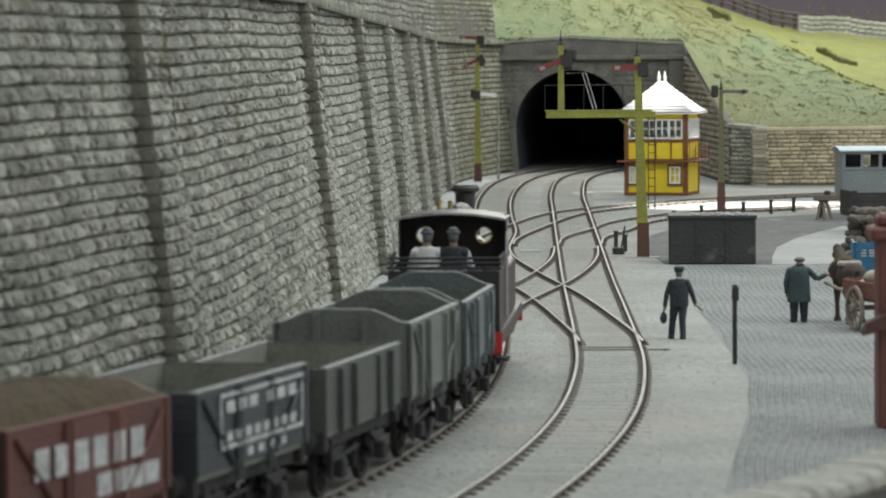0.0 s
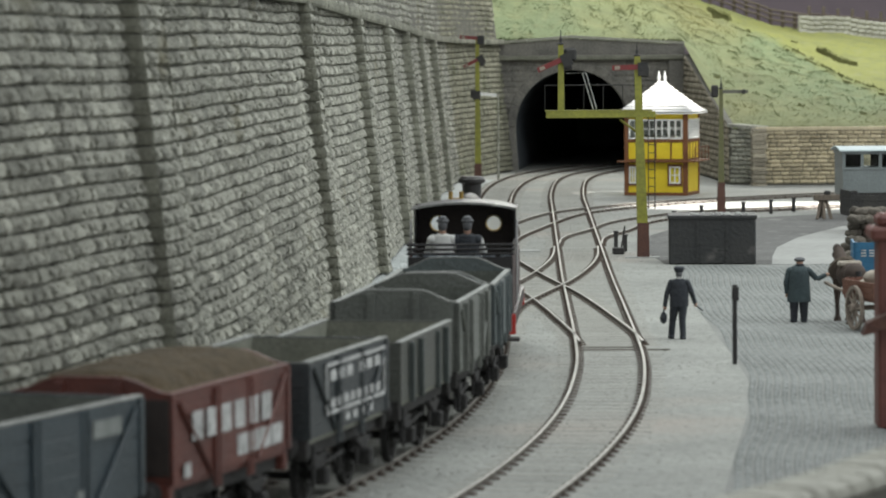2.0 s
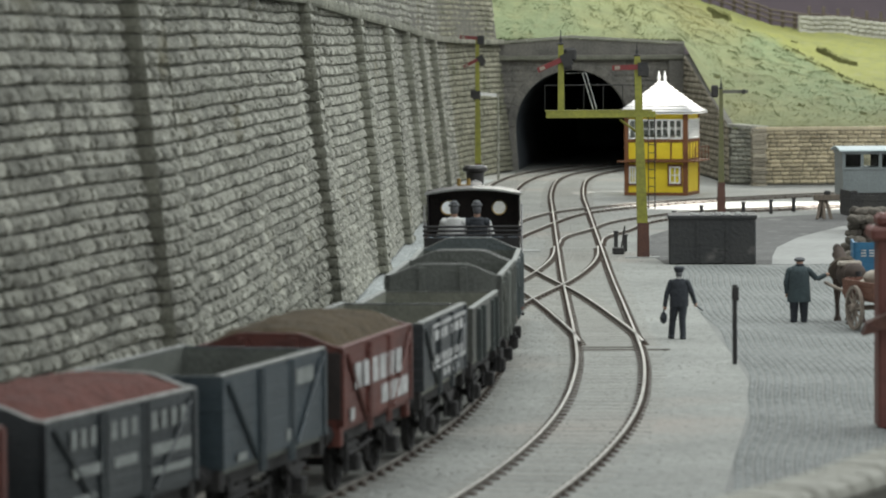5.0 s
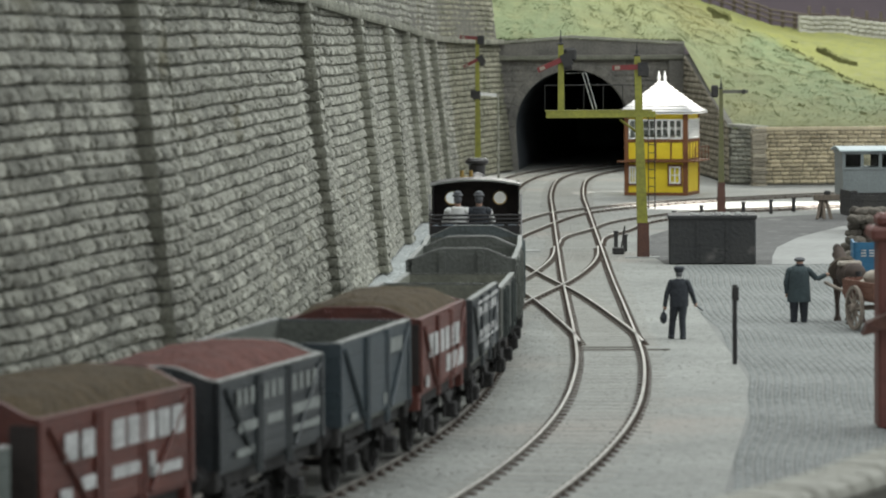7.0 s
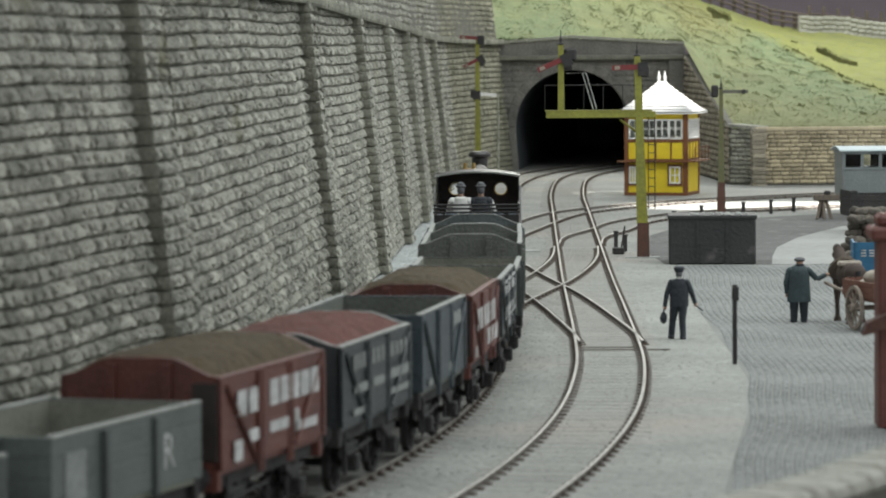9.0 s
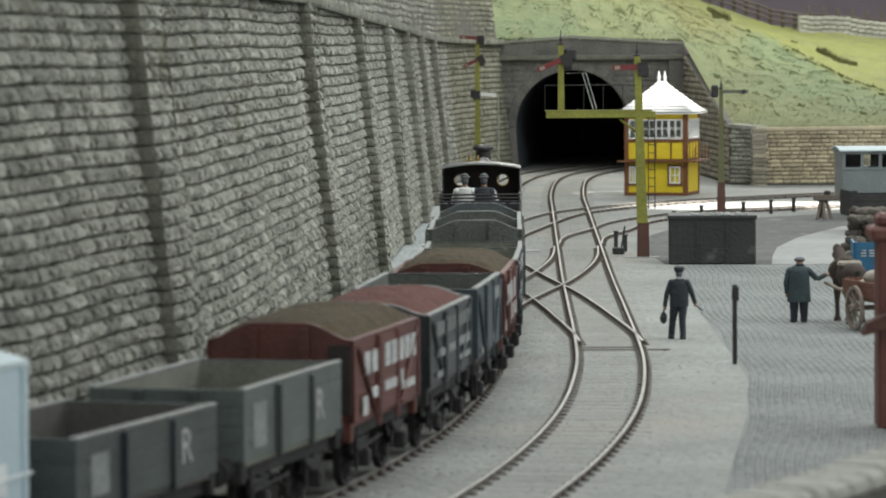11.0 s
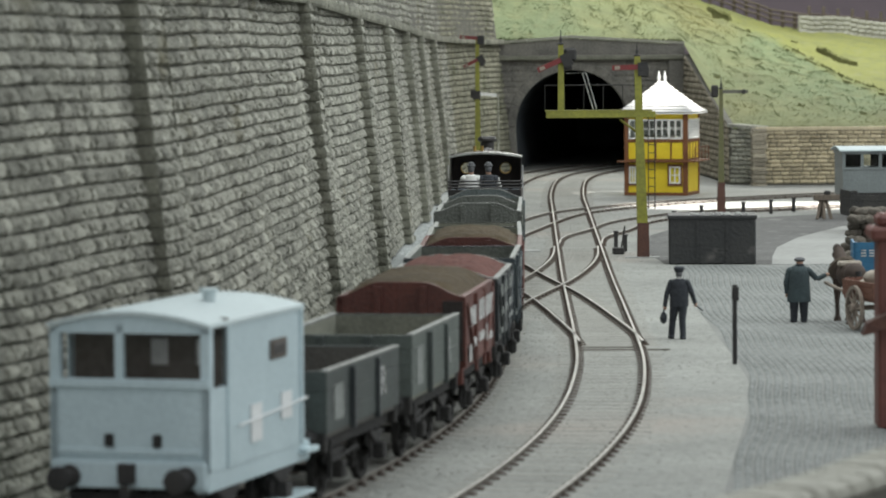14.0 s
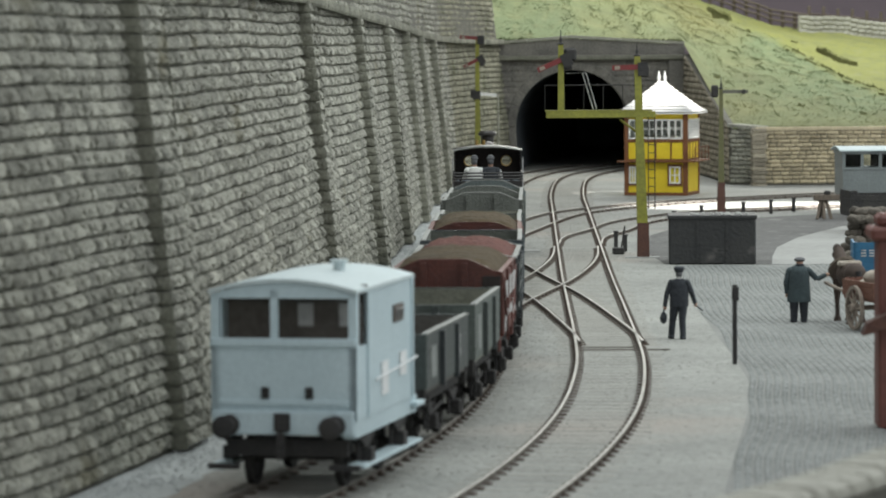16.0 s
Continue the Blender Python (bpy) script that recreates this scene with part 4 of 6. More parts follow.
def build_wagons():
    wagon(1, 2.33, WGREY1, "empty slate-grey mineral wagon with arched ends on rails", inside=BARE_DARK, dome=0.26, planks=7, ribs=(-0.85, 0.85, -1.6, 1.6))
    wagon(2, 2.39, WGREY2, "empty warm-grey mineral wagon with arched ends", inside=BARE_DARK, dome=0.24, planks=7, ribs=(-0.85, 0.85, -1.7, 1.7))
    wagon(3, 2.14, WGREY3, "empty low brownish-grey open wagon with dark stanchions", inside=BARE, planks=4, ribs=(-0.8, 0.8, -1.7, 1.7), iron=WDARK, straps=False)
    wagon(4, 2.32, WBLACK, "empty black open wagon with worn white lettering in a frame", planks=6, inside=BARE,
          writing=[(-1.55, 2.2, 2.16, 2.22), (-1.55, 2.2, 1.42, 1.48), (-1.55, -1.49, 1.42, 2.2), (2.14, 2.2, 1.42, 2.2)] + letters(-1.3, 0.2, 1.93, 2.1, 3) + letters(0.5, 2.0, 1.93, 2.1, 3) + letters(-1.3, 2.0, 1.52, 1.66, 8, 0.6) + letters(-0.4, 1.6, 1.24, 1.36, 4, 0.5))
    wagon(5, 2.38, WRED, "red-oxide open wagon heaped with brown mineral, white lettering", dome=0.22, planks=7, load=LOAD_BROWN, load_drop=0.02, end_dark=WRED,
          writing=letters(-1.75, 1.75, 1.68, 2.08, 6, 0.7) + letters(0.1, 2.1, 1.28, 1.58, 4, 0.9) + [(-2.1, -1.85, 1.2, 1.4)], edge=WRED)
    wagon(6, 2.47, WBLUE, "empty blue-grey open wagon with diagonal strapping", planks=5, inside=BARE_DARK, patches=[(0.9, 1.75, 2.05, 2.28), (-1.9, -1.5, 1.2, 1.3), (0.4, 0.6, 1.25, 1.42)])
    wagon(7, 2.4, WBLACK, "black open wagon loaded with red ore, worn white lettering", planks=7, load=LOAD_RED, load_drop=0.05, dome=0.2,
          patches=letters(-1.75, -0.85, 1.98, 2.22, 3, 0.55) + letters(-0.5, 0.5, 1.98, 2.22, 3, 0.55) + letters(0.85, 2.2, 1.98, 2.22, 4, 0.55) + [(-1.7, -0.85, 1.6, 1.74), (-0.4, 0.35, 1.6, 1.74), (0.85, 2.2, 1.62, 1.78), (0.85, 2.2, 1.36, 1.46), (-1.8, -1.0, 1.25, 1.36)])
    wagon(8, 2.44, WRED, "red-oxide open wagon with arched ends, brown load and white lettering", dome=0.27, planks=7, load=LOAD_BROWN, load_drop=0.04,
          writing=letters(-1.8, -0.75, 1.84, 2.2, 2, 0.75) + letters(-0.3, 2.2, 1.86, 2.24, 5, 0.8) + [(-1.95, -1.6, 1.2, 1.5), (-1.3, -0.85, 1.42, 1.6), (-0.3, 0.6, 1.46, 1.62), (0.9, 2.0, 1.36, 1.5), (0.9, 1.1, 1.36, 1.7)], edge=WRED)
    wagon(9, 2.19, WGREEN, "empty greenish-grey low-sided open wagon with pale patches", inside=BARE, planks=4, iron=WDARK, ribs=(-0.9, 0.75, ), patches=[(-2.1, -1.45, 1.3, 1.95)], straps=False, mark="R")
    wagon(10, 2.1, WDARK, "dark green-grey low open wagon with pale patches", inside=BARE_BROWN, planks=3, iron=WBLACK, ribs=(-0.9, 0.75), patches=[(-2.0, -1.4, 1.3, 1.85)], straps=False, hl=2.45, mark="R")


build_wagons()


def build_brake_van():
    w = thing("brake_van", 0, 0, 0, 0, "pale blue-grey goods brake van with open veranda and arched roof", "brake van")
    hw, y0, y1, eave, fl = 1.19, -2.12, 2.1, 3.18, 1.15
    ym = -1.35  # veranda bulkhead
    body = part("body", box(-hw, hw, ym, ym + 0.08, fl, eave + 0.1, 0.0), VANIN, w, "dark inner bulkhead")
    for sg in (-1, 1):
        a, b = sorted((sg * hw, sg * (hw - 0.07)))
        bm = planked(bmesh.new(), a, b, ym, y1, fl, eave, 1)
        side = part("side", bm, VAN, w)
        x0, x1 = sorted((sg * hw, sg * (hw + 0.035)))
        boxes("corner_post", [(x0, x1, y - 0.05, y + 0.05, fl, eave) for y in (ym + 0.02, y1 - 0.06)], VAN, side)
        part("side_window", box(x0 - 0.005, x1, 0.55, 1.3, 2.52, 2.82, 0.03), VANIN, side, "small dark side window with rounded frame")
        part("window_glass", box(x0, x1 + 0.008, 0.65, 1.2, 2.58, 2.76, 0.02), LOCO, side)
        bm = bmesh.new()
        rod(bm, (sg * (hw + 0.08), ym + 0.3, 1.72), (sg * (hw + 0.08), y1, 1.84), 0.018, n=6)
        part("handrail", bm, LETTER, side, "white grab rail")
        if sg > 0:
            for r in ((-0.35, 0.15, 1.4, 1.95), (1.05, 1.55, 1.6, 2.0)):
                part("lettering", bars([r], hw + 0.012, 1), LETTER, side, "white painted lettering patch")
        # veranda side: low panel, post and opening above
        part("veranda_side", box(a, b, y0, ym, fl, 2.32, 0.0), VAN, w)
        part("veranda_post", box(sg * (hw - 0.06) - 0.07, sg * (hw - 0.06) + 0.07, y0, y0 + 0.16, fl, eave), VAN, w)
        part("footboard", box(sg * 1.12 - 0.16, sg * 1.12 + 0.16, y0 + 0.2, y1 + 0.35, 0.36, 0.42, 0.01), VAN, w, "long pale running board")
        part("step", box(sg * 1.1 - 0.2, sg * 1.1 + 0.2, y1 - 0.1, y1 + 0.5, 0.98, 1.06, 0.01), VAN, w)
        part("solebar", box(sg * 1.05 - 0.08, sg * 1.05 + 0.12, y0, y1 + 0.4, 0.86, 1.16, 0.01), VAN, w)
        for y in (-1.15, 1.3):
            bm = bmesh.new()
            x = sg * 1.04
            add_box(bm, x - 0.02, x + 0.02, y - 0.32, y + 0.32, 0.45, 0.88)
            add_box(bm, x - 0.1 + sg * 0.1, x + 0.1 + sg * 0.1, y - 0.14, y + 0.14, 0.36, 0.64)
            part("axle_guard", bm, IRON, w)
            bs = bmesh.new()
            for i in range(4):
                add_box(bs, x + sg * 0.06 - 0.05, x + sg * 0.06 + 0.05, y - 0.5 + i * 0.1, y + 0.5 - i * 0.1, 0.8 - i * 0.045, 0.84 - i * 0.045)
            part("leaf_spring", bs, IRON, w)
    # veranda end: low panel with rail, middle post, arched head
    end = part("veranda_end", box(-hw, hw, y0, y0 + 0.07, fl, 2.36), VAN, w)
    part("end_rail", box(-hw - 0.01, hw + 0.01, y0 - 0.06, y0 + 0.1, 2.33, 2.46, 0.015), VAN, end)
    part("end_ledge", box(-hw + 0.12, hw - 0.12, y0 - 0.05, y0, 1.38, 1.48, 0.02), VAN, end)
    part("end_post", box(-0.22, -0.10, y0, y0 + 0.1, 2.35, eave + 0.05), VAN, end)
    for x in (-0.3, 0.42):
        bm = box(x - 0.06, x + 0.06, y0 - 0.07, y0, 1.5, 1.68, 0.01)
        part("lamp_iron", bm, UNDER, end, "small dark lamp bracket")
    n, rise = 12, 0.18
    arc = [(1.22 - 2.44 * i / n, eave + rise * (1 - ((1.22 - 2.44 * i / n) / 1.22) ** 2)) for i in range(n + 1)]
    for y, nm in ((y0, "end_arch"), (y1 - 0.08, "front_wall")):
        low = 3.1 if nm == "end_arch" else fl
        part(nm, prism(bmesh.new(), [(-hw, low), (hw, low)] + [(a * hw / 1.22, b - 0.01) for a, b in arc], y, y + 0.08), VAN, w)
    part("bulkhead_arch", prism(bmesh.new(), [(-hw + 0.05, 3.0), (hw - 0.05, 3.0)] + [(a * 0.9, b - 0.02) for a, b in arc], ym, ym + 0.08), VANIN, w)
    for x in (0.18, 0.86):
        part("bulkhead_window", box(x - 0.13, x + 0.13, ym - 0.03, ym, 2.6, 2.98, 0.02), SACK_PALE, w, "pale bulkhead window")
    roof = part("roof", prism(bmesh.new(), [(a, b) for a, b in arc] + [(a, b + 0.06) for a, b in arc[::-1]], y0 - 0.06, y1 + 0.06), VANROOF, w, "pale arched roof", True)
    bm = bmesh.new()
    lathe(bm, [(0.1, 0), (0.1, 0.22), (0.15, 0.22), (0.15, 0.27)], 10, Matrix.Translation((0.35, 0.3, eave + rise - 0.04)))
    part("stove_chimney", bm, VANROOF, roof, "", True)
    part("headstock", box(-1.16, 1.16, y0 - 0.12, y0, 0.92, 1.3, 0.02), VAN, w)
    part("headstock", box(-1.16, 1.16, y1 + 0.3, y1 + 0.4, 0.84, 1.14, 0.02), VAN, w)
    buffers(w, y0 - 0.12, -1, 1.08, r=0.185)
    buffers(w, y1 + 0.3, 1, 1.08)
    part("draw_plate", box(-0.13, 0.13, y0 - 0.2, y0 - 0.12, 0.98, 1.28, 0.02), IRON, w)
    bm = bmesh.new()
    for i in range(3):
        add_box(bm, -0.06, 0.06, y0 - 0.28, y0 - 0.22, 0.84 - i * 0.15, 0.98 - i * 0.15)
    part("coupling", bm, IRON, w, "hanging three-link coupling")
    bm = bmesh.new()
    add_box(bm, -1.0, 1.0, y0 + 0.2, y0 + 0.3, 0.55, 0.82)
    add_box(bm, -1.25, -0.75, y0 - 0.1, y0 + 0.05, 0.36, 0.44)
    add_box(bm, 0.75, 1.25, y0 - 0.1, y0 + 0.05, 0.36, 0.44)
    part("brake_beam", bm, IRON, w)
    part("floor", box(-hw + 0.05, hw - 0.05, y0 + 0.05, y1, 1.07, 1.18), VANIN, w)
    for y in (-1.15, 1.3):
        wheelset(w, y)
    rolling(w, 7.075 + 2.12 - 48.9, 1.25)


build_brake_van()


def build_loco():
    w = thing("tank_locomotive", 0, 0, 0, 0, "black tank locomotive with open-backed cab, maroon sides and tall chimney", "locomotive")
    Y = lambda y: y - 2.0  # distances from the rear of the cab roof
    hw = 1.14
    part("footplate", box(-1.2, 1.2, Y(-2.0), Y(7.0), 1.18, 1.27, 0.01), LOCO, w)
    for sg in (-1, 1):
        a, b = sorted((sg * 1.2, sg * 1.14))
        part("valance", box(a, b, Y(-2.0), Y(7.0), 1.0, 1.18), MAROON, w)
        a, b = sorted((sg * hw, sg * (hw - 0.04)))
        part("cab_side", box(a, b, Y(0.25), Y(1.6), 1.27, 2.55), MAROON, w)
        part("cab_pillar", box(a, b, Y(0.9), Y(1.6), 2.55, 3.4), LOCO, w)
        part("side_tank", box(min(sg * hw, sg * 0.6), max(sg * hw, sg * 0.6), Y(1.6), Y(5.0), 1.27, 2.4, 0.05), MAROON, w, "dark maroon side tank")
        part("bunker_side", box(a, b, Y(-1.95), Y(0.25), 1.27, 2.5, 0.01), MAROON, w)
        bm = bmesh.new()
        rod(bm, (sg * 1.18, Y(0.2), 1.4), (sg * 1.18, Y(0.2), 3.2), 0.025, n=6)
        part("handrail", bm, BRIGHT, w)
        bm = bmesh.new()
        for i in range(24):
            a, b = i * math.tau / 24, (i + 1) * math.tau / 24
            rod(bm, (sg * 0.63 + 0.175 * math.cos(a), Y(1.54), 3.06 + 0.175 * math.sin(a)), (sg * 0.63 + 0.175 * math.cos(b), Y(1.54), 3.06 + 0.175 * math.sin(b)), 0.02, n=5)
        part("spectacle_ring", bm, BRASS, w, "brass spectacle window ring", True)
        part("lamp_iron", box(sg * 0.85 - 0.03, sg * 0.85 + 0.03, Y(-2.1), Y(-2.0), 1.3, 1.5), IRON, w)
        part("step", box(sg * 1.08 - 0.15, sg * 1.08 + 0.15, Y(0.0), Y(0.6), 0.5, 0.56), IRON, w)
    # front sheet of the cab with two round openings
    bm = bmesh.new()
    n = 20
    for sg in (-1, 1):
        c = (sg * 0.63, 3.06)
        outer = []
        for i in range(n):
            a = i * math.tau / n
            dx, dz = math.cos(a), math.sin(a)
            kx = (hw - 0.63 if dx * sg > 0 else 0.63) / max(abs(dx), 1e-6)
            kz = (0.34 if dz > 0 else 0.5) / max(abs(dz), 1e-6)
            outer.append((c[0] + dx * min(kx, kz), c[1] + dz * min(kx, kz)))
        for y in (Y(1.55), Y(1.6)):
            i0 = [bm.verts.new((c[0] + 0.17 * math.cos(i * math.tau / n), y, c[1] + 0.17 * math.sin(i * math.tau / n))) for i in range(n)]
            o0 = [bm.verts.new((p[0], y, p[1])) for p in outer]
            for i in range(n):
                j = (i + 1) % n
                bm.faces.new((i0[i], i0[j], o0[j], o0[i]))
    add_box(bm, -hw, hw, Y(1.55), Y(1.6), 1.27, 2.56)
    add_box(bm, -hw, hw, Y(1.551), Y(1.599), 3.39, 3.5)
    for x0, x1 in ((-1.14, -0.86), (-0.4, 0.4), (0.86, 1.14)):
        add_box(bm, x0, x1, Y(1.553), Y(1.597), 3.19, 3.42)
        add_box(bm, x0, x1, Y(1.553), Y(1.597), 2.5, 2.86)
    part("cab_front", bm, LOCO_IN, w, "dark cab front sheet with two round windows")
    arc = [(1.17 - 2.34 * i / 12, 3.42 + 0.13 * (1 - ((1.17 - 2.34 * i / 12) / 1.17) ** 2)) for i in range(13)]
    roof = part("cab_roof", prism(bmesh.new(), arc + [(a, b + 0.045) for a, b in arc[::-1]], Y(0.0), Y(2.0)), LOCO, w, "black arched cab roof", True)
    part("roof_edge", prism(bmesh.new(), [(a, b + 0.005) for a, b in arc] + [(a, b + 0.05) for a, b in arc[::-1]], Y(-0.015), Y(0.0)), EDGE, roof, "pale roof edge")
    part("bunker_back", box(-hw, hw, Y(-2.0), Y(-1.95), 1.27, 2.5, 0.01), LOCO, w)
    for z in (2.56, 2.66, 2.76):
        bm = bmesh.new()
        for a, b in (((-hw, Y(-1.97), z), (hw, Y(-1.97), z)), ((-hw, Y(-1.97), z), (-hw, Y(0.2), z)), ((hw, Y(-1.97), z), (hw, Y(0.2), z))):
            rod(bm, a, b, 0.032, n=6)
        part("coal_rail", bm, LOCO, w)
    coal = bmesh.new()
    for i in range(60):
        blob(coal, (random.uniform(-1, 1), Y(random.uniform(-1.8, -0.7)), random.uniform(2.2, 2.45)), (0.14, 0.13, 0.1), 6, 4)
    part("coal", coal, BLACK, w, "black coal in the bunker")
    for y in (Y(-2.1), Y(6.95)):
        part("buffer_beam", box(-1.2, 1.2, y, y + 0.12, 0.82, 1.25, 0.01), BEAM_RED, w, "bright red buffer beam")
    buffers(w, Y(-2.1), -1, 1.03)
    buffers(w, Y(7.07), 1, 1.03)
    bm = bmesh.new()
    lathe(bm, [(0.62, 0), (0.62, 3.6), (0.66, 3.62), (0.66, 4.6), (0.6, 4.68)], 24, Matrix.Translation((0, Y(1.6), 2.2)) @ Matrix.Rotation(-math.pi / 2, 4, "X"))
    part("boiler", bm, LOCO, w, "black round boiler and smokebox", True)
    bm = bmesh.new()
    lathe(bm, [(0.34, 2.7), (0.25, 2.85), (0.21, 3.0), (0.23, 3.78), (0.32, 3.83), (0.32, 3.9), (0.26, 3.97), (0.2, 3.97)], 20, Matrix.Translation((0, Y(5.6), 0)))
    part("chimney", bm, LOCO, w, "tall black capped chimney", True)
    bm = bmesh.new()
    lathe(bm, [(0.38, 2.75), (0.3, 2.85), (0.29, 3.35), (0.25, 3.52), (0.13, 3.63), (0.02, 3.66)], 20, Matrix.Translation((0.02, Y(3.6), 0)))
    part("dome", bm, DOME, w, "polished steam dome", True)
    bm = bmesh.new()
    for x in (-0.12, 0.12):
        rod(bm, (x - 0.25, Y(2.3), 2.75), (x - 0.25, Y(2.3), 3.75), 0.05, n=8)
    add_box(bm, -0.42, -0.08, Y(2.22), Y(2.38), 3.55, 3.6)
    part("safety_valve", bm, BRASS, w, "brass safety valves")
    for y in (0.1, 2.6, 5.0):
        wheelset(w, Y(y), 0.6)
    part("frame", box(-0.6, 0.6, Y(-1.9), Y(6.9), 0.55, 1.2), UNDER, w)
    rolling(w, CAB + 2.0, 2.0)


build_loco()


# ---- painted figures: one plain mesh each ----
SHIRT = mat("off_white_shirt", (0.78, 0.78, 0.75), (0.66, 0.66, 0.63), 0.9, 10, 2, 0.2)
CLOTH_DARK = mat("dark_blue_grey_cloth", (0.028, 0.033, 0.04), (0.045, 0.05, 0.058), 0.9, 12, 2, 0.3)
CLOTH_COAT = mat("grey_green_coat", (0.06, 0.085, 0.09), (0.04, 0.055, 0.06), 0.9, 12, 2, 0.3)
FLESH = mat("painted_flesh", (0.42, 0.27, 0.2), (0.36, 0.22, 0.16), 0.8, 10, 2, 0.1)
CAP = mat("grey_cap", (0.14, 0.145, 0.15), (0.10, 0.10, 0.105), 0.9, 12, 2, 0.2)


def figure(name, label, height, pieces, at_pose):
    """pieces: (shape, args, material index); all in one mesh with a few paints."""
    mats = [CLOTH_DARK, CLOTH_COAT, SHIRT, FLESH, CAP]
    bm = bmesh.new()
    for kind, args, idx in pieces:
        before = set(bm.faces)
        {"blob": blob, "rod": rod, "box": add_box, "lathe": lathe}[kind](bm, *args)
        for f in bm.faces:
            if f not in before:
                f.material_index = idx
    me = mesh_of(bm, name, mats[0], True)
    for m in mats[1:]:
        me.materials.append(m)
    ob = new(name, me)
    ob.matrix_basis = at_pose
    return tagged(ob, label, "figurine")


def torso(z0, z1, w, d, top=None, y=0.0):
    top = top or w
    return ("lathe", ([(w * 0.5, z0), (w * 0.52, z0 + (z1 - z0) * 0.3), (top * 0.52, z0 + (z1 - z0) * 0.75), (top * 0.42, z1 - 0.05), (top * 0.2, z1)], 14, Matrix.Translation((0, y, 0)) @ Matrix.Diagonal((1, d / w, 1, 1))))


def build_figures():
    for x, coat, lab in ((-0.45, 2, "painted driver figurine in a pale jacket inside the cab"), (0.1, 0, "painted fireman figurine in a dark waistcoat inside the cab")):
        y = -2.3
        pcs = [(*torso(1.9, 2.82, 0.5, 0.34), coat), ("rod", ((x * 0 - 0.1, 0, 1.27), (-0.1, 0, 1.95), 0.1), 0), ("rod", ((0.1, 0, 1.27), (0.1, 0, 1.95), 0.1), 0),
               ("blob", ((0, 0, 3.0), (0.11, 0.13, 0.15)), 4), ("rod", ((0, 0, 2.8), (0, 0, 2.92), 0.08), 3), ("blob", ((0, 0.02, 3.1), (0.15, 0.16, 0.06)), 4), ("blob", ((0, 0.0, 3.15), (0.11, 0.12, 0.07)), 4),
               ("blob", ((-0.22, 0, 2.68), (0.12, 0.12, 0.12)), coat), ("blob", ((0.22, 0, 2.68), (0.12, 0.12, 0.12)), coat), ("rod", ((-0.25, 0, 2.7), (-0.36, 0.1, 2.35), 0.09, 0.075), 2), ("rod", ((0.25, 0, 2.7), (0.36, 0.12, 2.38), 0.09, 0.075), 2),
               ("rod", ((-0.36, 0.1, 2.35), (-0.28, 0.4, 2.3), 0.075, 0.06), 2), ("rod", ((0.36, 0.12, 2.38), (0.28, 0.4, 2.35), 0.075, 0.06), 2)]
        pcs = [(k, a, i) for k, a, i in pcs]
        ob = figure("crew_figurine", lab, 1.75, pcs, Matrix())
        for v in ob.data.vertices:
            v.co += Vector((x, y, 0.1)) * S
        rolling(ob, CAB + 2.0, 2.0)
    # walking railwayman with a bag
    man = [(*torso(0.78, 1.47, 0.45, 0.28, 0.43), 0), ("rod", ((-0.2, 0.08, 0.0), (-0.16, 0.1, 0.46), 0.075, 0.085), 0), ("rod", ((-0.16, 0.1, 0.44), (-0.1, 0, 0.88), 0.085, 0.125), 0), ("rod", ((0.1, -0.15, 0.0), (0.08, -0.06, 0.46), 0.075, 0.085), 0), ("rod", ((0.08, -0.06, 0.44), (0.09, 0, 0.88), 0.085, 0.125), 0),
           ("lathe", ([(0.07, 1.45), (0.075, 1.5)], 10, Matrix()), 2),
           ("blob", ((-0.18, 0.06, 0.04), (0.07, 0.16, 0.05)), 0), ("blob", ((0.1, -0.08, 0.04), (0.07, 0.16, 0.05)), 0),
           ("blob", ((0, 0.02, 1.58), (0.085, 0.1, 0.115)), 4), ("lathe", ([(0.1, 1.62), (0.11, 1.66), (0.135, 1.70), (0.13, 1.73), (0.1, 1.75)], 12, Matrix.Translation((0, 0.02, 0))), 0), ("blob", ((0, 0.11, 1.64), (0.085, 0.07, 0.015)), 0),
           ("blob", ((-0.19, 0, 1.37), (0.075, 0.085, 0.075)), 0), ("blob", ((0.19, 0, 1.37), (0.075, 0.085, 0.075)), 0), ("rod", ((-0.2, 0, 1.37), (-0.3, 0.0, 1.08), 0.075, 0.065), 0), ("rod", ((-0.3, 0.0, 1.08), (-0.35, 0.04, 0.78), 0.062, 0.05), 0), ("blob", ((-0.35, 0.04, 0.74), (0.045, 0.05, 0.06)), 3),
           ("rod", ((0.2, 0, 1.37), (0.31, 0.03, 1.1), 0.075, 0.065), 0), ("rod", ((0.31, 0.03, 1.1), (0.38, 0.14, 0.86), 0.062, 0.05), 0), ("blob", ((0.39, 0.16, 0.82), (0.045, 0.05, 0.06)), 3),
           ("rod", ((0.36, 0.1, 0.83), (0.56, 0.35, 0.66), 0.02, 0.02), 4), ("blob", ((-0.38, 0.04, 0.5), (0.09, 0.17, 0.15)), 0), ("rod", ((-0.38, -0.08, 0.62), (-0.37, 0.04, 0.72), 0.018), 0), ("rod", ((-0.38, 0.16, 0.62), (-0.37, 0.04, 0.72), 0.018), 0)]
    figure("railwayman_figurine", "painted railwayman figurine in dark uniform carrying a bag", 1.75, man, P(5.74, 91.8, -0.1, 0, 0, -6))
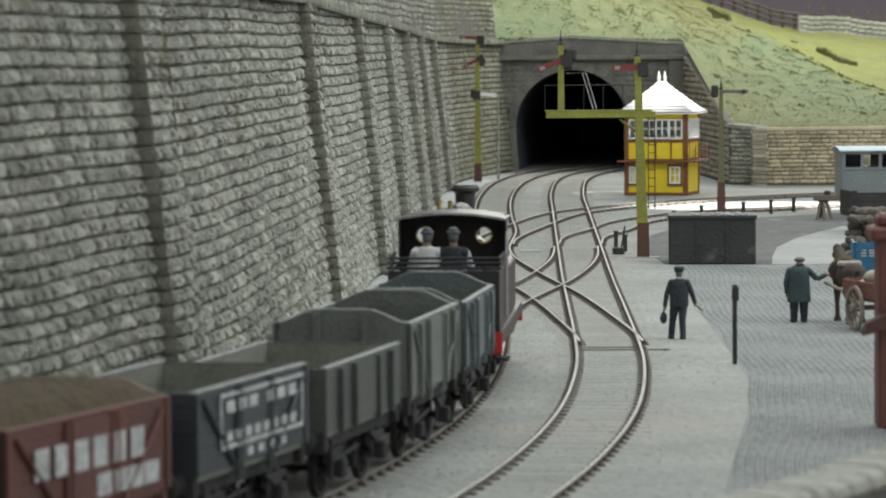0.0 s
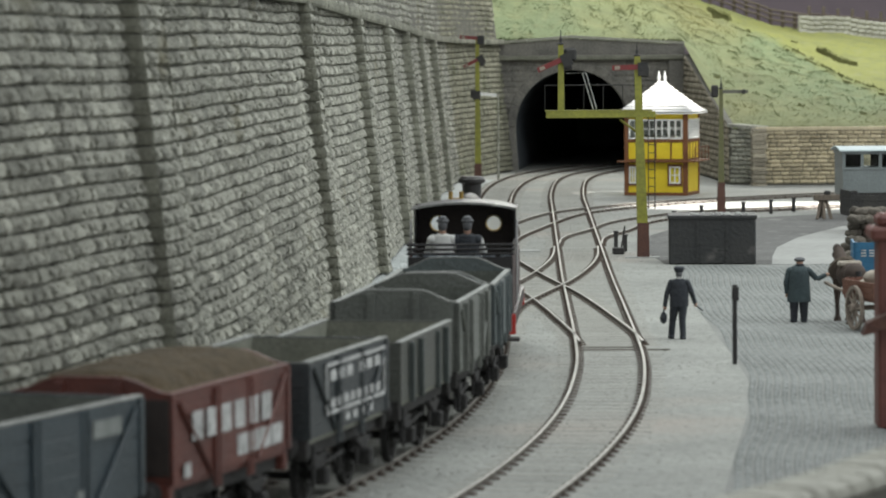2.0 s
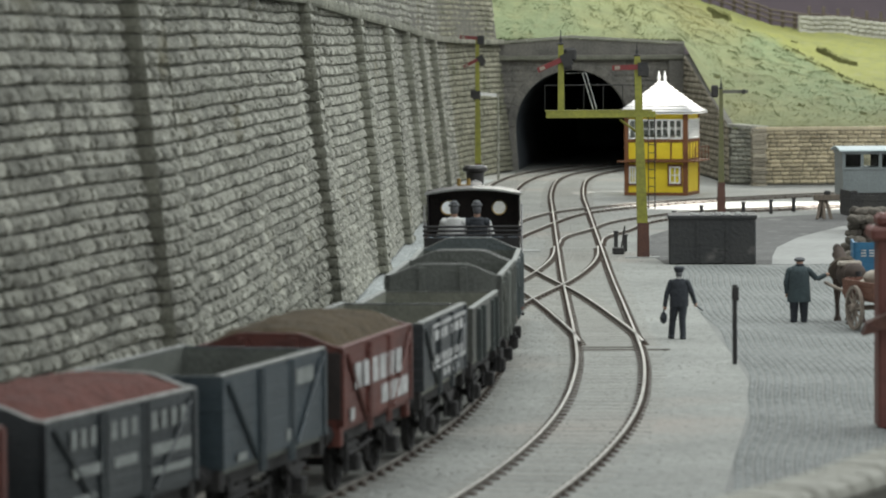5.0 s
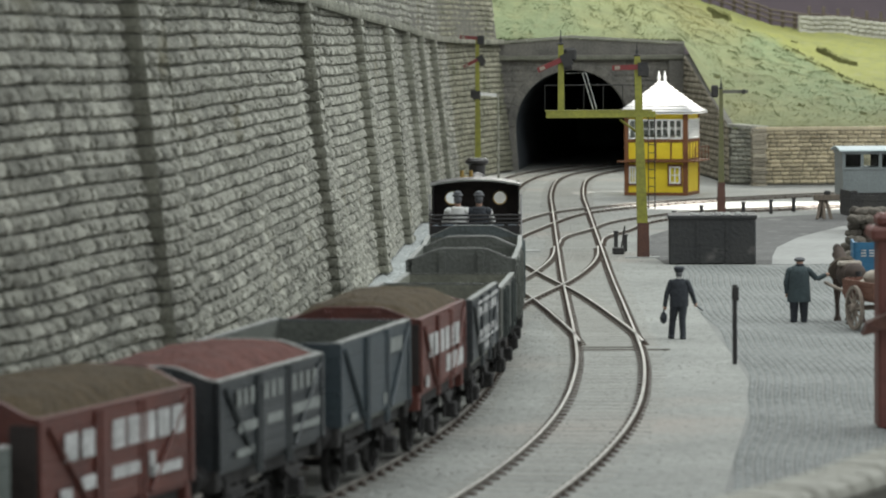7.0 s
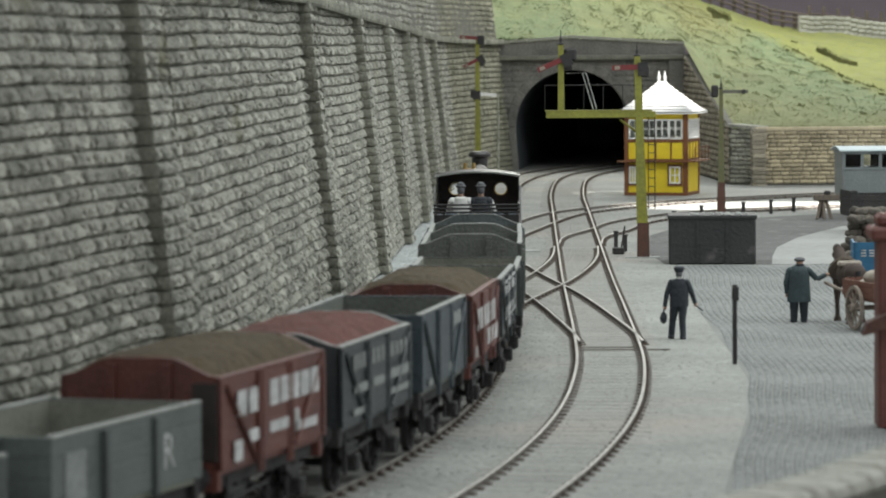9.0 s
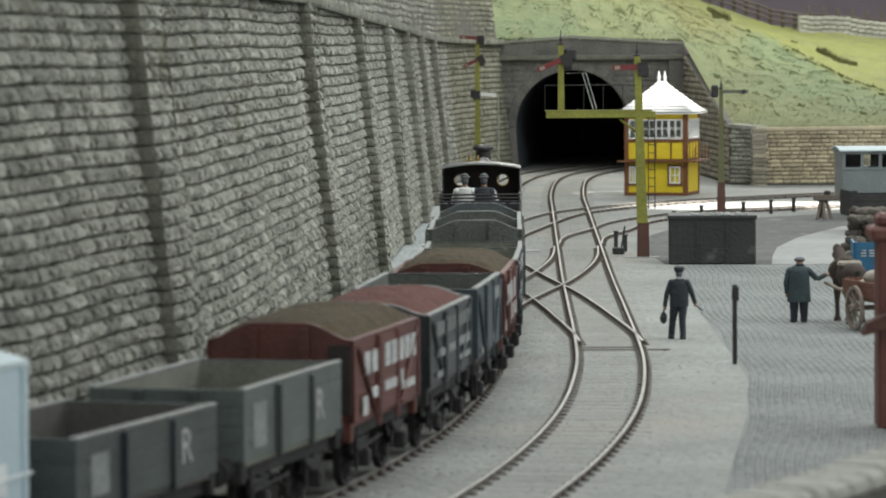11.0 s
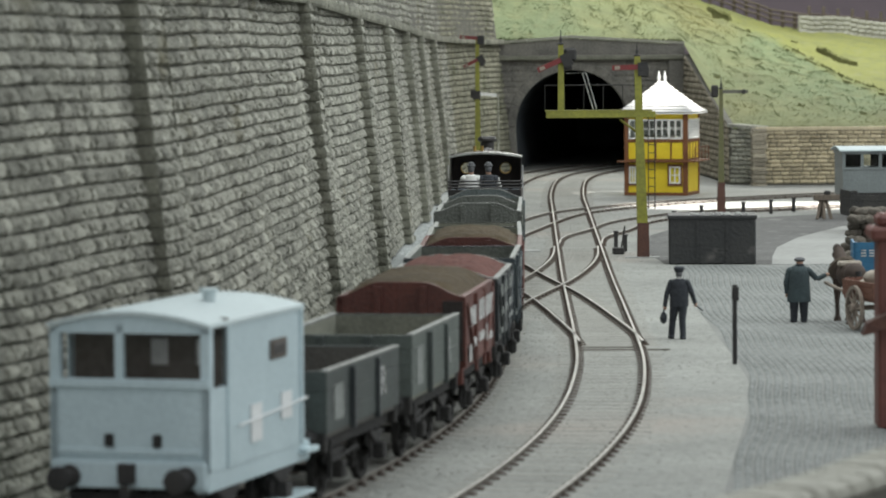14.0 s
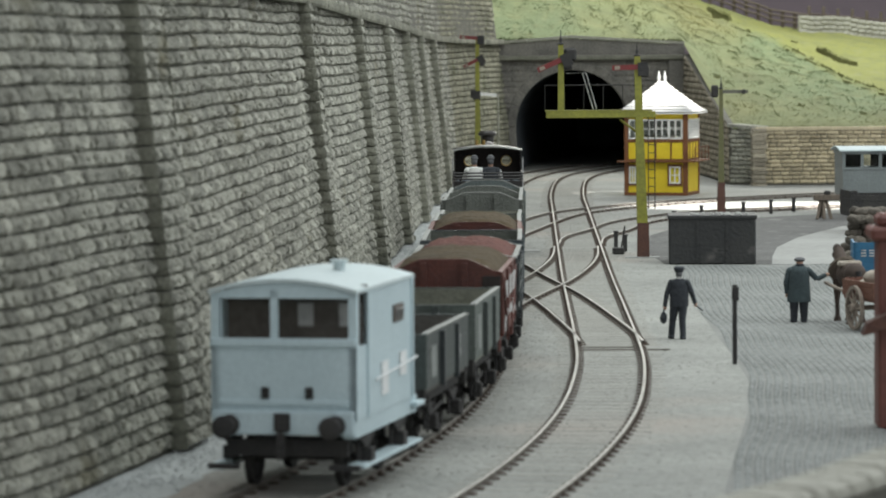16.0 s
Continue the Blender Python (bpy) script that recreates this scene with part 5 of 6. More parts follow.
    # carter in a long coat with one arm out to the horse
    man = [("lathe", ([(0.31, 0.52), (0.29, 0.8), (0.27, 1.1), (0.27, 1.3), (0.2, 1.42), (0.1, 1.46)], 14, Matrix.Diagonal((1, 0.72, 1, 1))), 1),
           ("rod", ((-0.13, 0, 0.0), (-0.12, 0, 0.6), 0.085, 0.13), 0), ("rod", ((0.13, 0, 0.0), (0.12, 0, 0.6), 0.085, 0.13), 0),
           ("blob", ((-0.15, 0.05, 0.05), (0.08, 0.16, 0.05)), 0), ("blob", ((0.14, 0.05, 0.05), (0.08, 0.16, 0.05)), 0),
           ("blob", ((0.02, 0.02, 1.53), (0.095, 0.11, 0.12)), 3), ("blob", ((0.02, 0.02, 1.6), (0.145, 0.16, 0.065)), 4), ("blob", ((0.02, 0.0, 1.45), (0.13, 0.12, 0.07)), 0),
           ("blob", ((-0.22, 0, 1.31), (0.11, 0.11, 0.1)), 1), ("blob", ((0.22, 0, 1.31), (0.11, 0.11, 0.1)), 1), ("rod", ((-0.25, 0, 1.32), (-0.33, 0.0, 1.0), 0.085, 0.075), 1), ("rod", ((-0.33, 0, 1.0), (-0.3, 0.06, 0.74), 0.07, 0.06), 1), ("blob", ((-0.3, 0.07, 0.7), (0.05, 0.05, 0.07)), 3),
           ("rod", ((0.24, 0, 1.32), (0.46, 0.02, 1.1), 0.085, 0.075), 1), ("rod", ((0.46, 0.02, 1.1), (0.7, 0.05, 1.2), 0.07, 0.055), 1), ("blob", ((0.74, 0.05, 1.21), (0.06, 0.05, 0.05)), 3)]
    figure("carter_figurine", "painted carter figurine in a long grey coat reaching to the horse", 1.65, man, P(9.12, 96.7, -0.085, 0, 0, 0))


build_figures()


# ---- signal box ----
YELLOW = mat("yellow_painted_boards", (0.78, 0.60, 0.025), (0.68, 0.50, 0.02), 0.6, 10, 0.8, 0.15)
BROWN = mat("brown_painted_frame", (0.20, 0.075, 0.025), (0.14, 0.055, 0.02), 0.6, 12, 1, 0.2)
ROOF_WHITE = mat("white_slates", (0.82, 0.82, 0.80), (0.70, 0.70, 0.68), 0.7, 10, 1, 0.2, vary=0.08)
PAINT_WHITE = mat("white_window_paint", (0.80, 0.80, 0.77), (0.70, 0.70, 0.67), 0.55, 10, 1, 0.1)
POST = mat("yellow_green_signal_post", (0.27, 0.27, 0.042), (0.165, 0.165, 0.033), 0.7, 10, 1.2, 0.2)
POST_DULL = mat("dull_olive_post", (0.15, 0.15, 0.06), (0.10, 0.10, 0.05), 0.75, 10, 1.2, 0.2)
POST_FOOT = mat("brown_post_foot", (0.11, 0.05, 0.035), (0.07, 0.035, 0.028), 0.8, 10, 1.5, 0.3)
ARM_RED = mat("signal_arm_red", (0.2, 0.03, 0.03), (0.13, 0.025, 0.025), 0.5, 10, 2, 0.1)
TIMBER = mat("weathered_timber", (0.17, 0.14, 0.11), (0.10, 0.08, 0.065), 0.9, 14, 1, 0.4)
TANK = mat("dark_painted_tank", (0.02, 0.022, 0.023), (0.034, 0.034, 0.033), 0.6, 8, 0.7, 0.3, spots=((0.09, 0.085, 0.08), 1.2, 0.15))
BLUE = mat("bright_blue_paint", (0.025, 0.14, 0.26), (0.02, 0.095, 0.18), 0.55, 10, 1, 0.2)
CARTBROWN = mat("red_brown_cart_paint", (0.22, 0.10, 0.065), (0.14, 0.065, 0.045), 0.75, 12, 1.5, 0.3)
HORSE = mat("dark_bay_horse", (0.065, 0.042, 0.03), (0.04, 0.028, 0.022), 0.75, 10, 1.5, 0.2)
SACK = mat("pale_sacking", (0.42, 0.38, 0.32), (0.32, 0.28, 0.23), 0.95, 10, 2, 0.4)
SPOKE = mat("weathered_wheel_wood", (0.33, 0.28, 0.23), (0.20, 0.165, 0.135), 0.9, 12, 2, 0.3)
GRIMY = mat("grimy_sacking", (0.17, 0.15, 0.125), (0.085, 0.075, 0.062), 0.95, 9, 2.5, 0.8, vary=0.3)
REDPOST = mat("red_oxide_post", (0.17, 0.06, 0.045), (0.12, 0.042, 0.034), 0.6, 8, 1, 0.2)
GREYVAN = mat("grey_carriage_paint", (0.2, 0.226, 0.225), (0.15, 0.17, 0.17), 0.6, 10, 0.8, 0.2)
WALL_PALE = mat("pale_field_wall", (0.44, 0.435, 0.38), (0.29, 0.285, 0.245), 0.9, 8, 0.8, 0.4)


def window(parent, x0, x1, z0, z1, m, nx, nz, name="window"):
    """A white glazed frame in the plane y = 0 of m, its face to -y."""
    f = part(name, bmesh.new(), PAINT_WHITE, parent, "white-framed glazed window")
    bm = bmesh.new()
    t = 0.045
    for a0, a1, b0, b1 in ((x0, x1, z0, z0 + 0.07), (x0, x1, z1 - 0.07, z1), (x0, x0 + 0.06, z0, z1), (x1 - 0.06, x1, z0, z1)):
        add_box(bm, a0, a1, -0.07, 0.02, b0, b1, m)
    for i in range(1, nx):
        x = x0 + (x1 - x0) * i / nx
        wide = 0.05 if i % 2 == 0 else 0.026
        add_box(bm, x - wide, x + wide, -0.06, 0.01, z0, z1, m)
    for i in range(1, nz):
        z = z0 + (z1 - z0) * i / nz
        add_box(bm, x0, x1, -0.055, 0.01, z - 0.02, z + 0.02, m)
    f.data = mesh_of(bm, name, PAINT_WHITE)
    pane = bmesh.new()
    add_box(pane, x0 + 0.02, x1 - 0.02, -0.02, -0.012, z0 + 0.02, z1 - 0.02, m)
    g = part("pane", pane, GLASS, f)
    g.visible_shadow = False
    return f


def build_signal_box():
    w = thing("signal_box", 8.5, 175.75, -0.1, -15, "yellow timber signal box with brown framing and white hipped roof", "signal box")
    W, D, z1, z2 = 2.9, 2.9, 1.62, 3.84
    side = Matrix.Translation((W, 0, 0)) @ Matrix.Rotation(math.pi / 2, 4, "Z")
    faces = [("front", Matrix(), W), ("east", side, D), ("west", Matrix.Translation((0, D, 0)) @ Matrix.Rotation(-math.pi / 2, 4, "Z"), D), ("back", Matrix.Translation((W, D, 0)) @ Matrix.Rotation(math.pi, 4, "Z"), W)]
    for nm, m, L in faces:
        n = 9
        lower = part("lower_wall", add_box(bmesh.new(), 0.06, L - 0.06, 0.02, 0.1, 0.08, z1 - 0.1, m), YELLOW, w, "yellow boarded lower wall")
        for i in range(n):
            part("board", add_box(bmesh.new(), 0.05, L - 0.05, 0.0, 0.03, 0.1 + i * (z1 - 0.2) / n, 0.1 + (i + 1) * (z1 - 0.2) / n - 0.012, m), YELLOW, lower)
        upper = part("upper_panel", add_box(bmesh.new(), 0.06, L - 0.06, 0.02, 0.1, z1 + 0.08, z1 + 0.84, m), YELLOW, w, "yellow boarded panel below the windows")
        for i in range(4):
            part("board", add_box(bmesh.new(), 0.05, L - 0.05, 0.0, 0.03, z1 + 0.08 + i * 0.19, z1 + 0.08 + (i + 1) * 0.19 - 0.012, m), YELLOW, upper)
        part("head_board", add_box(bmesh.new(), 0.05, L - 0.05, 0.0, 0.1, z2 - 0.3, z2, m), YELLOW, w)
        for x in (0.0, L - 0.16):
            part("corner_post", add_box(bmesh.new(), x, x + 0.16, -0.05, 0.11, 0, z2, m), BROWN, w, "brown timber corner post")
        for z in (0.0, z1 - 0.08, z1 + 0.86):
            part("frame_rail", add_box(bmesh.new(), 0.16, L - 0.16, -0.045, 0.105, z, z + 0.14, m), BROWN, w, "brown timber rail")
        for k in range(1, 4):
            part("stud", add_box(bmesh.new(), L * k / 4 - 0.035, L * k / 4 + 0.035, -0.03, 0.1, z1 + 0.06, z1 + 0.86, m), BROWN, w, "brown timber stud")
        window(w, 0.18, L - 0.18, z1 + 1.0, z2 - 0.3, m, 8, 2, "window_band")
        if nm in ("front", "east"):
            for x in ((0.2, 0.52), (2.1, 2.62)) if nm == "front" else ():
                window(lower, x[0], x[1], 0.55, 1.35, Matrix.Translation((0, -0.03, 0)) @ m, 2, 2)
                part("surround", add_box(add_box(add_box(add_box(bmesh.new(), x[0] - 0.08, x[0], -0.06, 0.05, 0.45, 1.45, m), x[1], x[1] + 0.08, -0.06, 0.05, 0.45, 1.45, m), x[0], x[1], -0.06, 0.05, 1.35, 1.45, m), x[0], x[1], -0.06, 0.05, 0.45, 0.55, m), BROWN, lower)
    part("walkway", box(-0.3, W + 0.35, -0.42, -0.05, z1 - 0.06, z1 + 0.0, 0.01), BROWN, w, "narrow brown walkway")
    part("walkway", box(W + 0.05, W + 0.5, -0.4, D + 0.2, z1 - 0.06, z1 + 0.0, 0.01), BROWN, w, "narrow brown walkway")
    bm = bmesh.new()
    for i in range(5):
        rod(bm, (W + 0.47, -0.36 + i * (D + 0.4) / 4, z1), (W + 0.47, -0.36 + i * (D + 0.4) / 4, z1 + 0.62), 0.02, n=6)
    for z in (0.32, 0.62):
        rod(bm, (W + 0.47, -0.36, z1 + z), (W + 0.47, D + 0.04, z1 + z), 0.018, n=6)
    part("balcony_rail", bm, BROWN, w)
    part("inner_floor", box(0.1, W - 0.1, 0.1, D - 0.1, z1 - 0.1, z1), BROWN, w)
    part("lever_frame", box(0.5, 2.3, 1.0, 1.4, z1, z1 + 0.9, 0.03), BROWN, w)
    # hipped roof in courses of slates
    e = 0.36
    cx, cy, apex, z0 = W / 2, D / 2, z2 + 1.42, z2
    roof = part("roof", box(-e, W + e, -e, D + e, z0 - 0.06, z0, 0.0), PAINT_WHITE, w, "white hipped roof")
    n = 9
    for i in range(n):
        bm = bmesh.new()
        u0, u1 = i / n, (i + 1) / n
        zz = lambda u: z0 + (apex - z0) * (u ** 1.12)
        r = []
        for u, lift in ((u0, 0.05), (u1, 0.012)):
            hx, hy = (W / 2 + e) * (1 - u * 0.93), (D / 2 + e) * (1 - u * 0.93)
            r.append([bm.verts.new((cx + a * hx, cy + b * hy, zz(u) + lift)) for a, b in ((-1, -1), (1, -1), (1, 1), (-1, 1))])
        for k in range(4):
            bm.faces.new((r[0][k], r[0][(k + 1) % 4], r[1][(k + 1) % 4], r[1][k]))
        bm.faces.new(r[0][::-1]), bm.faces.new(r[1])
        part("slate_course", bm, ROOF_WHITE, roof)
    for x in (-0.14, 0.14):
        bm = bmesh.new()
        lathe(bm, [(0.1, apex - 0.1), (0.06, apex + 0.1), (0.09, apex + 0.2), (0.05, apex + 0.35), (0.02, apex + 0.5)], 10, Matrix.Translation((cx + x, cy, 0)))
        part("finial", bm, PAINT_WHITE, roof, "white turned finial", True)


build_signal_box()


# ---- signals ----
def arm(parent, x, z, y, tilt, red, length=1.15, sg=-1, band=True):
    m = Matrix.Translation((x, y, z)) @ Matrix.Rotation(radians(tilt), 4, "Y")
    a = part("arm", add_box(bmesh.new(), min(0, sg * length), max(0, sg * length), -0.02, 0.02, -0.085, 0.085, m), ARM_RED if red else PAINT_WHITE, parent, "red signal arm with a white spot" if red else "white signal arm")
    if red and band:
        part("spot", add_box(bmesh.new(), sg * length * 0.8 - 0.09, sg * length * 0.8 + 0.09, -0.03, 0.03, -0.06, 0.06, m), SPOKE, a)
    part("spectacle", add_box(bmesh.new(), min(0, -sg * 0.34), max(0, -sg * 0.34), -0.03, 0.03, -0.3, 0.14, m), IRON, a)
    part("signal_lamp", box(x - sg * 0.24 - 0.13, x - sg * 0.24 + 0.13, y + 0.04, y + 0.3, z - 0.34, z + 0.02, 0.03), IRON, parent, "black signal lamp")


def finial(parent, x, y, z):
    bm = bmesh.new()
    lathe(bm, [(0.11, z), (0.11, z + 0.04), (0.04, z + 0.08), (0.05, z + 0.18), (0.02, z + 0.25), (0.01, z + 0.5)], 8, Matrix.Translation((x, y, 0)))
    part("finial", bm, IRON, parent, "", True)


def taper_post(x, y, z0, z1, r0, r1, lean=0.0):
    bm = bmesh.new()
    lo = [bm.verts.new((x + a * r0, y + b * r0, z0)) for a, b in ((-1, -1), (1, -1), (1, 1), (-1, 1))]
    hi = [bm.verts.new((x + lean + a * r1, y + b * r1, z1)) for a, b in ((-1, -1), (1, -1), (1, 1), (-1, 1))]
    for i in range(4):
        bm.faces.new((lo[i], lo[(i + 1) % 4], hi[(i + 1) % 4], hi[i]))
    bm.faces.new(lo[::-1]), bm.faces.new(hi)
    return bm


def ladder(parent, x, y, z0, z1, w=0.3):
    bm = bmesh.new()
    for a in (-w / 2, w / 2):
        rod(bm, (x + a, y, z0), (x + a, y, z1), 0.018, n=5)
    z = z0 + 0.2
    while z < z1:
        rod(bm, (x - w / 2, y, z), (x + w / 2, y, z), 0.013, n=4)
        z += 0.28
    part("ladder", bm, IRON, parent, "thin dark ladder")


def build_signals():
    w = thing("bracket_signal", 6.68, 125.9, -0.1, 0, "yellow-green bracket signal with two dolls and red arms", "signal")
    part("post", taper_post(-0.03, 0, 1.15, 6.7, 0.175, 0.1, -0.15), POST, w, "yellow-green tapered post")
    part("post_foot", taper_post(0, 0, 0, 1.16, 0.2, 0.185), POST_FOOT, w, "brown-painted foot of the post")
    part("bracket_beam", box(-3.22, 0.42, -0.12, 0.12, 4.66, 4.88, 0.02), POST, w, "yellow-green bracket beam")
    part("landing", box(-3.25, 0.3, -0.12, 0.36, 4.88, 4.92), POST, w)
    bm = bmesh.new()
    rod(bm, (-0.1, 0, 4.1), (-0.75, 0, 4.6), 0.045, n=6)
    part("strut", bm, POST, w)
    part("doll", taper_post(-2.72, 0, 4.9, 7.1, 0.11, 0.085), POST, w, "yellow-green doll post")
    finial(w, -2.72, 0, 7.1)
    finial(w, -0.19, 0, 6.7)
    bm = bmesh.new()
    for x in np.linspace(-3.25, 0.0, 6):
        rod(bm, (x, 0.33, 4.95), (x, 0.33, 5.75), 0.014, n=5)
    for z in (5.75,):
        rod(bm, (-3.25, 0.33, z), (0.0, 0.33, z), 0.018, n=5)
    part("landing_rail", bm, IRON, w, "thin grey landing rail")
    bm = bmesh.new()
    for a in (0.0, 0.12):
        rod(bm, (-2.55 + a, 0.1, 6.15), (-2.0 + a, 0.1, 6.15), 0.018, n=5)
        rod(bm, (-2.0 + a, 0.1, 6.15), (-1.65 + a, 0.1, 4.95), 0.022, n=5)
    part("doll_stay", bm, EDGE, w, "pale bent stay")
    arm(w, -2.72, 6.6, -0.13, -24, True, 0.85)
    arm(w, -0.17, 6.35, -0.13, -2, True, 0.85)
    part("arm_counterweight", box(-2.62, -2.2, -0.1, 0.12, 6.55, 7.0, 0.08), IRON, w)
    ladder(w, 0.3, 0.2, 1.6, 4.85, 0.22)
    part("stone_base", box(-0.6, 0.55, -0.3, 0.3, -0.02, 0.03, 0.01), FLAG, w, "pale slab at the foot")
    w = thing("yard_signal", 11.47, 155.5, -0.1, 0, "slim signal post with a dark lamp and short arm", "signal")
    part("post", taper_post(0, 0, 1.35, 5.2, 0.12, 0.07), POST_DULL, w, "dull olive post")
    part("post_foot", taper_post(0, 0, 0, 1.36, 0.17, 0.145), POST_FOOT, w)
    finial(w, 0, 0, 5.2)
    part("signal_lamp", box(-0.4, -0.12, -0.1, 0.2, 4.85, 5.35, 0.05), IRON, w, "black signal lamp")
    part("arm", box(0.05, 1.1, -0.12, -0.08, 5.02, 5.15), STONE_DARK, w, "dark narrow signal arm")
    part("arm_end", box(0.85, 1.0, -0.16, -0.05, 4.98, 5.18, 0.03), IRON, w)
    w = thing("tunnel_signal", 1.82, 194.0, -0.1, 0, "yellow-green signal post with red arms beside the tunnel", "signal")
    part("post", taper_post(0, 0, 0.9, 7.3, 0.16, 0.09), POST, w, "yellow-green tapered post")
    part("post_foot", taper_post(0, 0, 0, 0.92, 0.2, 0.17), POST_FOOT, w)
    arm(w, 0, 7.35, -0.13, 4, True, 0.9)
    arm(w, 0, 6.25, -0.13, -28, True, 0.8)
    arm(w, 0.15, 4.5, -0.13, 6, False, 0.9, 1)
    part("signal_lamp", box(-0.36, -0.1, -0.1, 0.14, 4.3, 4.7, 0.04), IRON, w)
    bm = bmesh.new()
    rod(bm, (1.05, -0.2, 0), (1.05, -0.2, 4.5), 0.07, 0.05, n=8)
    part("guy_post", bm, STONE, w, "thin grey post")


build_signals()


# ---- goods yard ----
def strip(name, pts, z, material, label, kind="structure"):
    return sheet(name, [(x, y, z) for x, y in pts], [tuple(range(len(pts)))], material, label, kind)


def build_yard():
    strip("ash_patch", [(7.2, 121.9), (10.9, 121.6), (11.8, 131.5), (13.2, 138), (15.6, 146), (22, 149), (30, 152), (30, 159.5), (16, 156.5), (11.5, 152), (9.3, 147), (7.7, 140), (6.9, 130)], -0.1, ASH, "dark ash spread round the yard siding")
    strip("pale_roadway", [(10.6, 121.6), (11.0, 126), (11.64, 131.5), (13.0, 138), (15.4, 145.8), (20, 147.5), (30, 149), (30, 121.6)], -0.096, FLAG, "pale concrete roadway")
    edge = Line([(4.0, 56), (4.92, 64.4), (6.25, 76.8), (6.6, 83.5), (6.72, 92), (6.92, 104), (7.18, 113), (7.44, 121.5)])
    yy = edge.p[:, 1]
    # bed of the setts
    pts = [edge.at(s)[:2] for s in np.linspace(0, edge.length, 30)]
    bed = strip("sett_paving", pts + [(26, 121.5), (26, 56)], -0.108, SETT_BED, "worn grey stone setts laid in wavy rows")
    rng = random.Random(12)
    verts, faces, singles = [], [], []
    row = 0
    x = 0.0
    while x < 9.5:
        y = 57 + rng.random() * 0.2
        while y < 121.3:
            ln = 0.24 + 0.1 * rng.random()
            ex = float(np.interp(y, yy, edge.p[:, 0]))
            wave = 0.06 * math.sin(y * 0.55 + x * 0.3) + 0.04 * math.sin(y * 0.21 + 1)
            xx = ex + 0.06 + x + wave
            if xx < 0.122 * y + 0.6:
                w = 0.17
                h = -0.094 + 0.008 * rng.random() + 0.007 * math.sin(y * 0.9 + x)
                tx, ty = (rng.random() - 0.5) * 0.012, (rng.random() - 0.5) * 0.012
                v = [(xx, y, -0.11), (xx + w - 0.03, y, -0.11), (xx + w - 0.03, y + ln - 0.03, -0.11), (xx, y + ln - 0.03, -0.11)]
                e = 0.03
                v += [(xx + e, y + e, h + tx), (xx + w - 0.03 - e, y + e, h - tx), (xx + w - 0.03 - e, y + ln - 0.03 - e, h + ty), (xx + e, y + ln - 0.03 - e, h - ty)]
                f = [(4, 5, 6, 7), (0, 1, 5, 4), (1, 2, 6, 5), (2, 3, 7, 6), (3, 0, 4, 7)]
                if 84 < y < 91 and len(singles) < 300:
                    singles.append((v, f))
                else:
                    k = len(verts)
                    verts += v
                    faces += [tuple(a + k for a in q) for q in f]
            y += ln
        x += 0.172
        row += 1
    sheet("setts", verts, faces, SETT, "", "stuff", bed)
    for v, f in singles:
        c = np.mean(np.array(v), axis=0)
        me = bpy.data.meshes.new("sett")
        me.from_pydata([tuple((np.array(q) - c) * S) for q in v], [], f)
        me.materials.append(SETT)
        ob = new("sett", me)
        ob.parent, ob.location = bed, c * S
    # black tank
    w = thing("steel_tank", 7.3, 121.9, -0.1, -3, "low black steel water tank standing on the ash", "tank")
    part("shell", box(0, 2.8, 0, 2.2, 0, 1.5, 0.04), TANK, w)
    part("rim", box(-0.04, 2.84, -0.04, 2.24, 1.46, 1.58, 0.02), TANK, w, "raised rim")
    for x in (0.93, 1.87):
        part("seam", box(x - 0.04, x + 0.04, -0.03, 0.0, 0.02, 1.46), TANK, w)
    rng = random.Random(3)
    for i in range(16):
        part("lump", blob(bmesh.new(), (rng.uniform(0.15, 2.6), rng.uniform(0.1, 1.2), 1.6), (rng.uniform(0.05, 0.12), rng.uniform(0.05, 0.12), 0.05), 6, 4), FLAG, w, "pale lump lying on top")
    # short post with a square head
    w = thing("marker_post", 6.53, 84.5, -0.1, 0, "short dark wooden marker post with a flat head", "post")
    part("shaft", box(-0.05, 0.05, -0.05, 0.05, 0, 1.78, 0.01), IRON, w)
    part("head", box(-0.06, 0.09, -0.08, 0.08, 1.42, 1.74, 0.02), IRON, w)
    # small pegs by the sidings
    first = thing("peg", 9.0, 147.0, -0.1, 0, "small dark timber peg beside the siding", "peg", "pegs by the siding")
    part("stake", box(-0.07, 0.07, -0.07, 0.07, 0, 0.55, 0.01), IRON, first)
    part("cap", box(-0.09, 0.09, -0.09, 0.09, 0.53, 0.58), IRON, first)
    for x, y in ((10.4, 151.8), (12.3, 154.5), (13.6, 156.5), (14.7, 158.2), (6.05, 132), (6.25, 129.5)):
        copy_thing(first, P(x, y, -0.1))
    # ground lever beside the bracket signal
    w = thing("point_lever", 5.95, 128, -0.1, 0, "small point lever box beside the track", "point lever")
    part("lever_box", box(-0.2, 0.2, -0.2, 0.2, 0, 0.22, 0.03), IRON, w)
    bm = bmesh.new()
    rod(bm, (0.1, 0, 0.2), (0.22, 0, 0.95), 0.03, n=6)
    part("lever", bm, IRON, w)
    # white plank between the tracks
    w = thing("board", 3.1, 130.3, -0.14, 0, "pale board lying between the rails", "board")
    part("plank", box(-0.45, 0.25, -0.6, 0.6, 0, 0.06, 0.01), FLAG, w)
    # buffer stop
    w = thing("buffer_stop", 14.95, 151.5, -0.1, 0, "weathered timber buffer stop at the end of a siding", "buffer stop")
